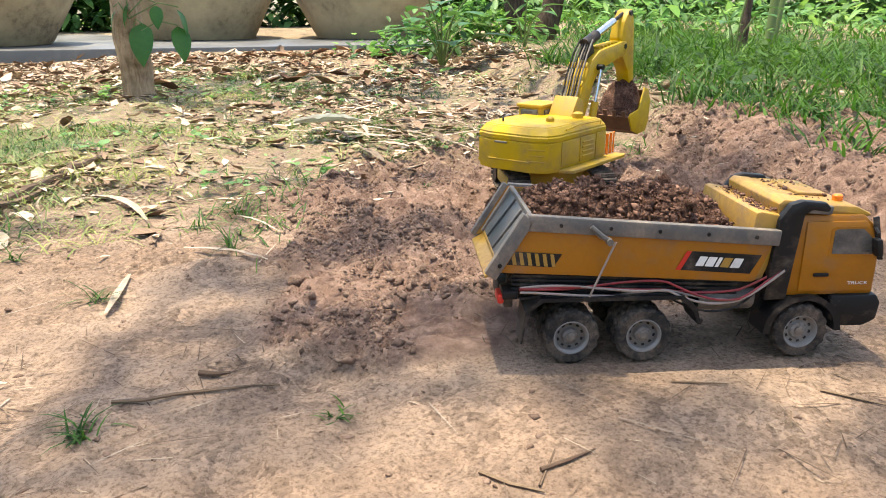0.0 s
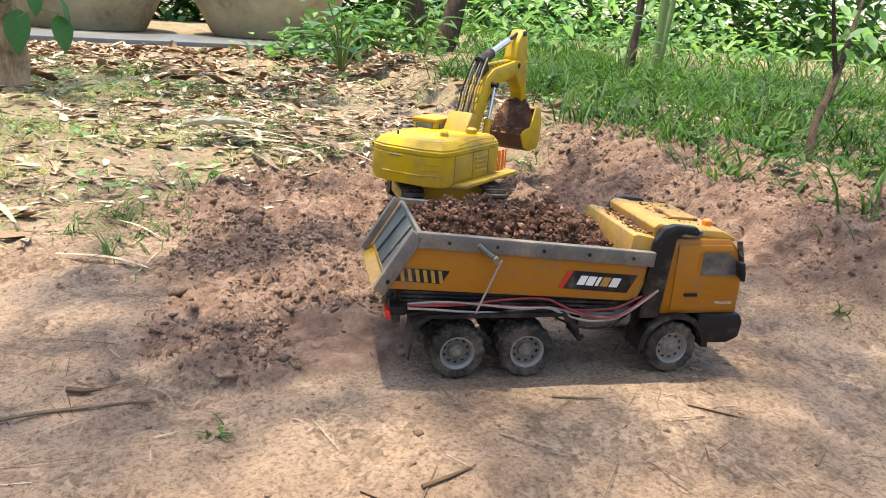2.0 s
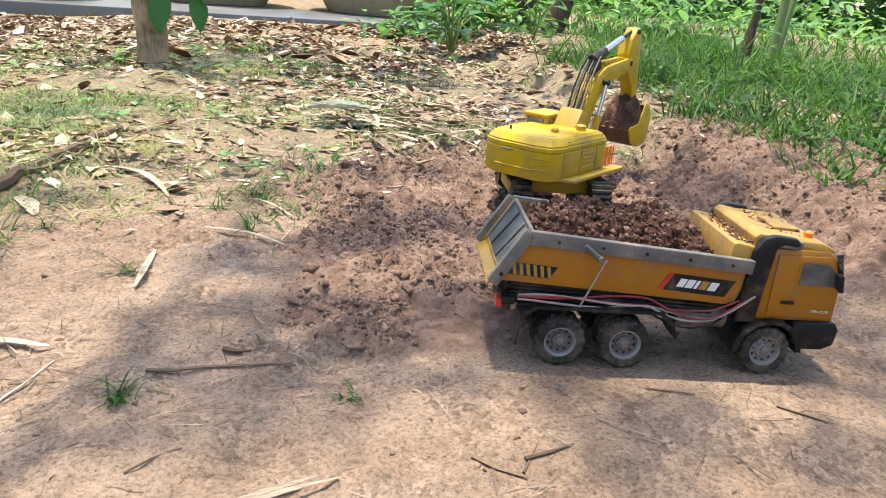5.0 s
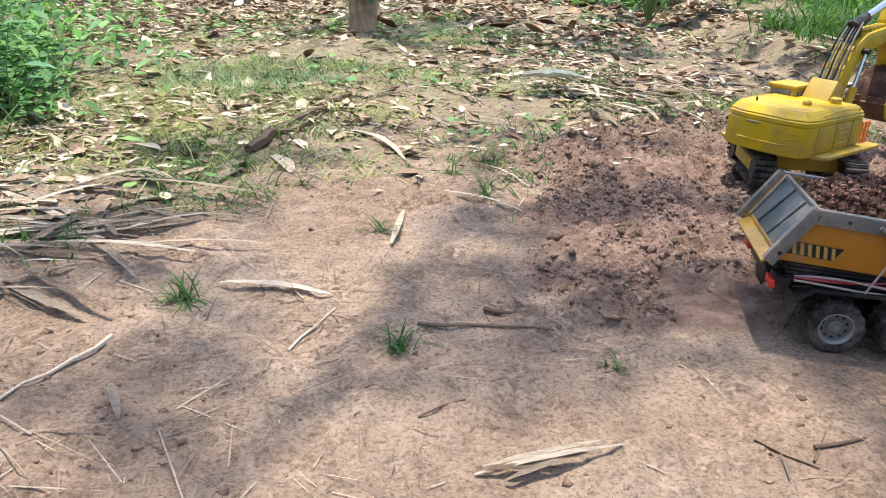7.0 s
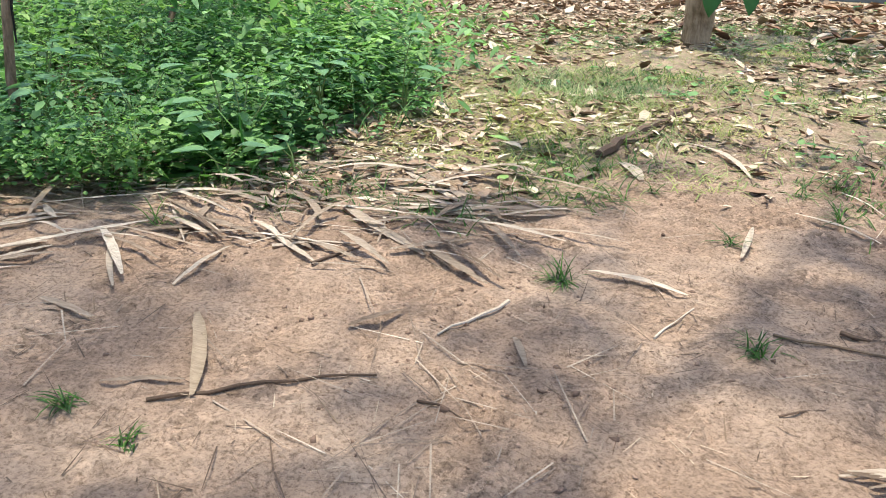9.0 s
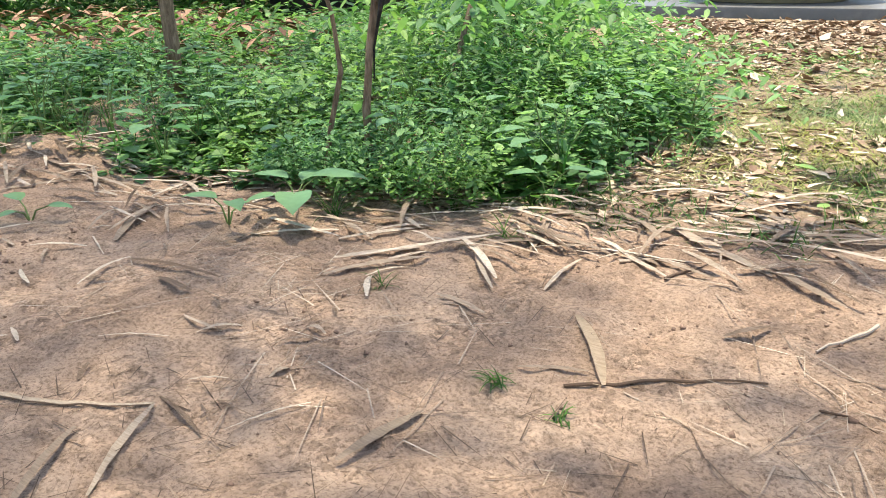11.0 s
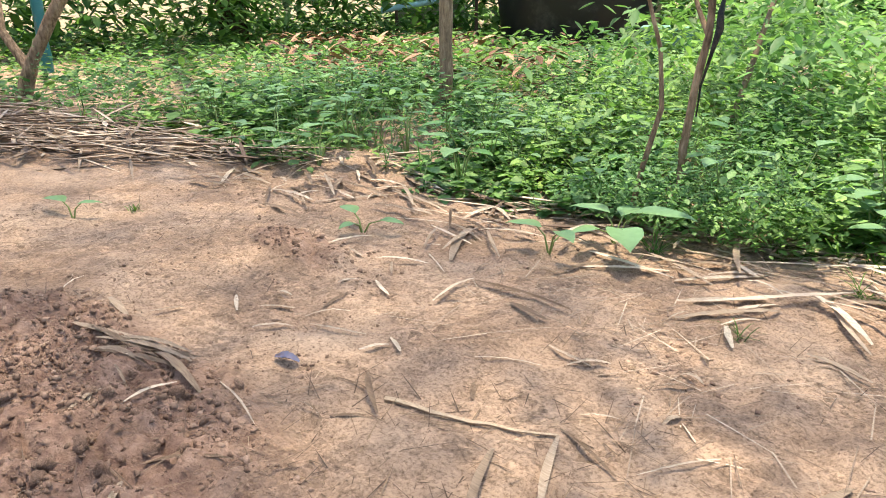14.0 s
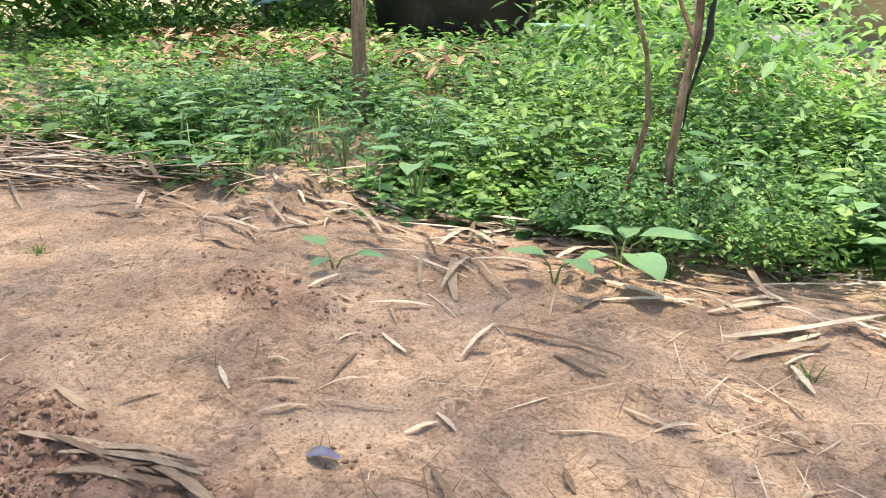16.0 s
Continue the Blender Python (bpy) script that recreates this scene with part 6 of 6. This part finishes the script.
trunk_tree("sapling", "thin brown sapling rising from the thicket", [(-1.93, 1.29, 0.0), (-1.945, 1.30, 0.2), (-1.94, 1.32, 0.36), (-1.925, 1.335, 0.48), (-1.93, 1.345, 0.58), (-1.9, 1.42, 1.6)], [0.013, 0.0115, 0.0105, 0.010, 0.010, 0.008], M_BARK_BROWN,
           [([(-1.925, 1.335, 0.48), (-1.97, 1.35, 0.55), (-2.02, 1.37, 0.66)], [0.008, 0.006, 0.004])], "sapling", 10, crown_mesh((-1.9, 1.42, 1.8), (0.25, 0.25, 0.25), 60, 0.07, M_CANOPY))
rag = thing("black_rag", "strip of torn black plastic caught on the sapling", "plastic strip", pose(-1.9, 1.33, 0.3))
part("strip", tube([(0.005, 0.01, 0.29), (0.0, 0.005, 0.24), (0.004, 0.0, 0.2), (-0.008, -0.005, 0.14), (-0.025, -0.01, 0.06), (-0.028, -0.012, -0.02)], [0.003, 0.008, 0.010, 0.005, 0.003, 0.002], 7), M_BLACK, rag)
trunk_tree("sapling", "thin bare stem leaning beside the sapling", [(-2.04, 1.2, 0.0), (-2.0, 1.27, 0.3), (-2.02, 1.27, 0.45), (-2.07, 1.25, 0.62)], [0.008, 0.007, 0.006, 0.005], M_BARK_BROWN, cat="sapling", seg=7)
trunk_tree("young_tree", "straight brown young tree among far weeds", [(-3.6, 2.05, 0.0), (-3.6, 2.06, 0.6), (-3.62, 2.1, 2.6)], [0.034, 0.031, 0.025], M_BARK_BROWN, crown=crown_mesh((-3.62, 2.1, 2.8), (0.5, 0.5, 0.35), 110, 0.1, M_CANOPY))
trunk_tree("young_tree", "dark young tree leaning over the weeds", [(-5.68, 0.73, 0.0), (-5.6, 0.82, 0.25), (-5.45, 1.05, 0.7), (-5.2, 1.5, 2.2)], [0.05, 0.036, 0.032, 0.025], M_BARK_BROWN, [([(-5.62, 0.8, 0.2), (-5.78, 0.74, 0.4), (-5.9, 0.78, 0.9), (-5.95, 0.8, 2.0)], [0.03, 0.024, 0.022, 0.018])], crown=crown_mesh((-5.2, 1.5, 2.6), (0.5, 0.5, 0.35), 110, 0.1, M_CANOPY))
trunk_tree("post", "thin teal plastic pipe standing in the weeds", [(-7.55, 1.48, 0.0), (-7.62, 1.5, 1.6)], [0.045, 0.045], painted("teal_plastic", (0.012, 0.13, 0.14), amount=0.3), cat="pipe")
trunk_tree("bamboo_pole", "pale bamboo pole leaning in the weeds", [(-2.30, 2.29, 0.0), (-2.315, 2.5, 0.29), (-2.34, 2.79, 0.72)], [0.012, 0.012, 0.010], M_STRAW, cat="pole")

# an unseen shade tree added behind the camera, whose crown dapples the ground
def streak_place(gx_, gy_):
    """The clay where gaps cut in the crown let slanting sun streaks fall."""
    return smooth01(1.2, 0.8, np.hypot((gx_ + 1.46) / 0.26, (gy_ - 0.36) / 0.27))


def shade_want(gx_, gy_):
    """Crown thickness along the sun's way, set to lay shade where it is wanted."""
    edge = np.interp(gy_, [0.75, 0.97, 1.17, 1.47, 1.94, 2.4], [-0.45, -0.36, -0.25, -0.15, -0.02, 0.2])
    right = smooth01(-0.03, 0.05, gx_ - edge)
    w = 0.80 * right * smooth01(1.62, 1.42, gy_) * (1 - 0.55 * smooth01(1.05, 1.18, gy_)) + 0.22 * smooth01(1.3, 1.5, gy_) * smooth01(2.1, 1.8, gy_) * smooth01(-1.0, -0.7, gx_)
    w = w + 0.62 * smooth01(-0.44, -0.56, gx_) * smooth01(-1.0, -0.85, gx_) * smooth01(1.55, 1.35, gy_)
    w = w + 0.12 * smooth01(-0.85, -1.0, gx_) * smooth01(-1.75, -1.5, gx_) * smooth01(1.4, 1.2, gy_)
    lit = smooth01(0.86, 0.80, gy_) * smooth01(-0.5, -0.3, gx_) * smooth01(0.30, 0.12, gx_)
    dapple = right * smooth01(0.98, 0.9, gy_) * smooth01(-0.06, 0.04, gx_) * smooth01(0.75, 0.6, gx_) * (1 - lit)
    w = w - 0.9 * lit - 0.42 * dapple
    w = w - 0.95 * smooth01(-1.5, -2.1, gx_) * smooth01(0.85, 1.05, gy_) + 0.25 * smooth01(-2.9, -3.6, gx_) - 0.6 * smooth01(1.8, 2.4, gy_) - 0.5 * smooth01(1.2, 1.5, gy_) * smooth01(-0.8, -1.1, gx_)
    streak = smooth01(0.2, 0.75, np.cos(math.tau * (0.6 * gx_ + 0.8 * gy_ + 0.67) / 0.125))
    w = w + 1.2 * (0.62 - streak) * streak_place(gx_, gy_) - 0.9 * smooth01(-1.15, -1.4, gx_) * smooth01(1.0, 0.8, gy_) * (1 - streak_place(gx_, gy_))
    n = 0.2 * value_noise(gx_ * 0.6, gy_ * 1.5, 2.1, 101) + 0.4 * value_noise(gx_ * 0.5 - gy_ * 0.2, gy_ * 1.8, 5.2, 102) + 0.25 * value_noise(gx_ * 0.7, gy_ * 1.8, 10.5, 103)
    n = n * (1 - 0.85 * streak_place(gx_, gy_)) * (1 + 0.9 * dapple)
    # the crown thins out unevenly towards its rim
    rim = np.hypot((gx_ + 1.2) / 3.1, (gy_ - 1.2) / 2.3) + 0.22 * value_noise(gx_, gy_, 1.3, 104) + 0.1 * value_noise(gx_, gy_, 3.6, 105)
    return smooth01(0.26, 0.5, w + n) * smooth01(1.05, 0.72, rim)


def crown_keep(p):
    k = p[:, 2] / sun_to.z
    return rng.uniform(0, 1, len(p)) < shade_want(p[:, 0] - sun_to.x * k, p[:, 1] - sun_to.y * k)


n = 70000
p = np.stack([rng.uniform(-5.6, 1.2, n), rng.uniform(-0.4, 4.9, n), rng.uniform(6.8, 8.0, n)], -1)
p = p[crown_keep(p)]
n = len(p)
L = rng.uniform(0.03, 0.07, n)
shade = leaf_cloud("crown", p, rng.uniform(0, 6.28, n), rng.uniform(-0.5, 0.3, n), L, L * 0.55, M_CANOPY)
trunk_tree("shade_tree", "tall leafy unseen tree added to shade the clay", [(-1.2, -3.4, 0.0), (-1.25, -3.2, 3.0), (-1.45, -1.8, 6.0), (-1.25, 1.5, 6.9), (-0.8, 2.5, 7.0), (-0.5, 3.5, 7.1)], [0.16, 0.13, 0.06, 0.02, 0.014, 0.006], M_BARK_DARK,
           [([(-1.45, -1.8, 6.0), (0.1, 1.5, 7.2), (0.6, 4.6, 7.7)], [0.05, 0.02, 0.008])], crown=shade)

# unseen taller tree added beyond the thicket; its high, thin crown softens light there
n = 52000
p = np.stack([rng.uniform(-7.8, -2.2, n), rng.uniform(0.8, 6.4, n), rng.uniform(13.2, 14.6, n)], -1)
gx_ = p[:, 0] - sun_to.x * p[:, 2] / sun_to.z
gy_ = p[:, 1] - sun_to.y * p[:, 2] / sun_to.z
over_clay = smooth01(-0.95, -1.3, gx_) * smooth01(0.95, 0.75, gy_) * (1 - streak_place(gx_, gy_))
rim = np.hypot((gx_ + 3.4) / 3.2, (gy_ - 0.9) / 2.6) + 0.2 * value_noise(gx_, gy_, 1.1, 106)
p = p[rng.uniform(0, 1, n) < smooth01(1.05, 0.75, rim) * (0.5 * over_clay + 0.2 * smooth01(-1.4, -2.1, gx_) * (1 - over_clay))]
L = rng.uniform(0.04, 0.085, len(p))
high = leaf_cloud("crown", p, rng.uniform(0, 6.28, len(p)), rng.uniform(-0.4, 0.3, len(p)), L, L * 0.6, M_CANOPY)
trunk_tree("light_softening_tree", "unseen tree added beyond the thicket, its high thin crown softening the light", [(-10.2, 4.6, 0.0), (-10.0, 4.6, 5.0), (-8.6, 4.2, 11.5), (-6.0, 3.4, 13.6)], [0.2, 0.17, 0.1, 0.03], M_BARK_DARK,
           [([(-8.6, 4.2, 11.5), (-6.6, 2.6, 13.0), (-4.0, 1.6, 13.8)], [0.07, 0.04, 0.02]), ([(-8.6, 4.2, 11.5), (-7.0, 5.0, 13.0), (-4.6, 5.6, 13.8)], [0.07, 0.04, 0.02])], crown=high)


# ---- slab, pots and yard things ----
def slab(x0, x1, y0, y1, top, name, label):
    return tagged(part(name, box((x1 - x0, y1 - y0, 0.3), ((x0 + x1) / 2, (y0 + y1) / 2, top - 0.15), bev=0.012), M_WET), label, "slab", kind="structure")


slab(-5.0, 4.2, 7.1, 15.0, 0.16, "pavement", "dark wet concrete yard slab with puddles")


def cement_pot(x, y, r, z, label):
    prof = [(0.0, 0.0), (r * 0.70, 0.0), (r * 0.73, 0.03), (r * 0.98, 0.42), (r, 0.55), (r * 1.04, 0.57), (r * 1.04, 0.64), (r * 0.94, 0.64), (r * 0.92, 0.5), (r * 0.66, 0.06), (0.0, 0.06)]
    p = thing("cement_pot", label, "planter", pose(x, y, z), "cement pots on the slab")
    part("bowl", lathe(prof, None, 40), M_CONCRETE, p)
    return p


cement_pot(-1.9, 8.3, 0.92, 0.165, "huge round weathered cement pot on the slab")
cement_pot(0.18, 9.3, 0.80, 0.165, "huge round cement pot with dark mould stains")
cement_pot(2.05, 9.0, 0.86, 0.165, "huge round mouldy cement pot on the slab")
# black tub, cement block, pipes and trough at the back of the thicket
M_TUB = painted("black_tub", (0.01, 0.011, 0.012), (0.1, 0.09, 0.08), 0.25, 0.45, 3)
tb = thing("water_tub", "big black plastic water tub behind the weeds", "tub", pose(-6.25, 6.75, 0.05))
part("tub", lathe([(0, 0), (0.75, 0.0), (0.84, 0.1), (0.93, 0.75), (0.97, 0.78), (0.97, 0.82), (0.9, 0.82), (0.8, 0.1), (0, 0.1)], None, 32), M_TUB, tb)
cp = thing("cement_ring", "grey cement ring standing behind the weeds", "cement ring", pose(-5.75, 7.35, 0.05))
part("ring", lathe([(0.16, 0), (0.2, 0.0), (0.2, 0.8), (0.16, 0.8), (0.16, 0.0)], None, 24), M_CONCRETE, cp)
blk = thing("cement_block", "pale cement block at the yard edge", "cement block", pose(-9.3, 7.4, 0.0, 0, 0, 40))
part("block", box((1.0, 0.6, 1.2), (0, 0, 0.6), bev=0.02), M_SLAB, blk)
pp = thing("water_pipe", "pale blue plastic pipe across the yard edge", "pipe", pose(-7.4, 5.6, 0.0))
part("pipe", tube([(-0.55, -0.3, 0.40), (-0.2, -0.05, 0.47), (0.2, 0.2, 0.56), (0.5, 0.5, 0.60)], 0.035, 12), painted("blue_pipe", (0.28, 0.50, 0.58), amount=0.2), pp)
part("prop", tube([(0.35, 0.35, 0.0), (0.35, 0.35, 0.57)], 0.02, 8), M_BARK_DARK, pp)
part("prop", tube([(-0.4, -0.2, 0.0), (-0.4, -0.2, 0.4)], 0.02, 8), M_BARK_DARK, pp)
M_TEAL = painted("green_basin", (0.05, 0.16, 0.12), amount=0.3, rough=0.5, scale=5)
tro = thing("green_trough", "dark green plastic trough in the weeds", "trough", pose(-4.35, 5.9, 0.0, 0, 0, 28))
part("trough", prism([(-0.36, 0.0), (0.36, 0.0), (0.42, 0.27), (-0.42, 0.27)], -0.2, 0.2, 'y', 0.02), M_TEAL, tro)
part("trough_rim", box((0.9, 0.46, 0.03), (0, 0, 0.28), bev=0.008), painted("green_rim", (0.12, 0.30, 0.22), amount=0.3), tro)

# ---- hedges that close the view ----
def hedge(name, n, place, size, mat, label):
    b3 = place(n)
    L = rng.uniform(size * 0.6, size * 1.4, len(b3))
    me = leaf_cloud(name, b3, rng.uniform(0, 6.28, len(b3)), rng.uniform(-0.7, 0.5, len(b3)), L, L * 0.5, mat)
    return tagged(new(name, me), label, "bushes", kind="stuff")


def arc(a0, a1, r0, r1, z1):
    def f(n):
        a, r = np.radians(rng.uniform(a0, a1, n)), rng.uniform(r0, r1, n)
        x, y = -0.5 + r * np.cos(a), 0.5 + r * np.sin(a)
        zz = rng.uniform(0, 1, n) * z1 * (0.6 + 0.4 * value_noise(x, y, 0.8, 111))
        return np.stack([x, y, height(x, y) + zz], -1)
    return f


hedge("bushes", 20000, arc(112, 200, 8.2, 11.5, 2.6), 0.16, M_WEED, "dark green bushes behind the yard")
hedge("bushes", 12000, arc(-10, 62, 13.0, 17.0, 3.2), 0.26, M_WEED, "sunlit green bushes beyond the grass")
hedge("bushes", 9000, arc(62, 112, 12.0, 14.0, 2.4), 0.26, M_WEED, "dark bushes behind the concrete yard")
hedge("bushes", 8000, arc(200, 350, 7.0, 10.0, 3.0), 0.4, M_WEED, "green bushes around the clearing")
# leafy undergrowth by the dark trunks and taller shrubs at the thicket's far side
def patch(cx, cy, sx, sy, z1):
    def f(n):
        x, y = rng.normal(cx, sx, n), rng.normal(cy, sy, n)
        return np.stack([x, y, height(x, y) + rng.uniform(0, z1, n) * np.exp(-((x - cx) / sx) ** 2 / 3)], -1)
    return f


hedge("shrub", 700, patch(2.1, 6.3, 0.4, 0.3, 0.4), 0.11, M_WEED, "leafy green shrub around the dark trunks")
hedge("shrub", 1400, patch(4.8, 6.5, 1.2, 0.8, 0.9), 0.12, M_WEED_PALE, "leafy pale shrub beyond the long grass")
hedge("shrub", 3600, patch(-2.15, 2.8, 0.42, 0.5, 0.72), 0.055, M_WEED_PALE, "tall light green shrub in the thicket")
hedge("shrub", 2600, patch(-3.0, 3.9, 0.6, 0.5, 0.62), 0.075, M_WEED, "tall green shrub in the thicket")
hedge("shrub", 1500, patch(-5.2, 3.4, 0.9, 0.7, 0.3), 0.09, M_WEED, "green shrub among the far weeds")
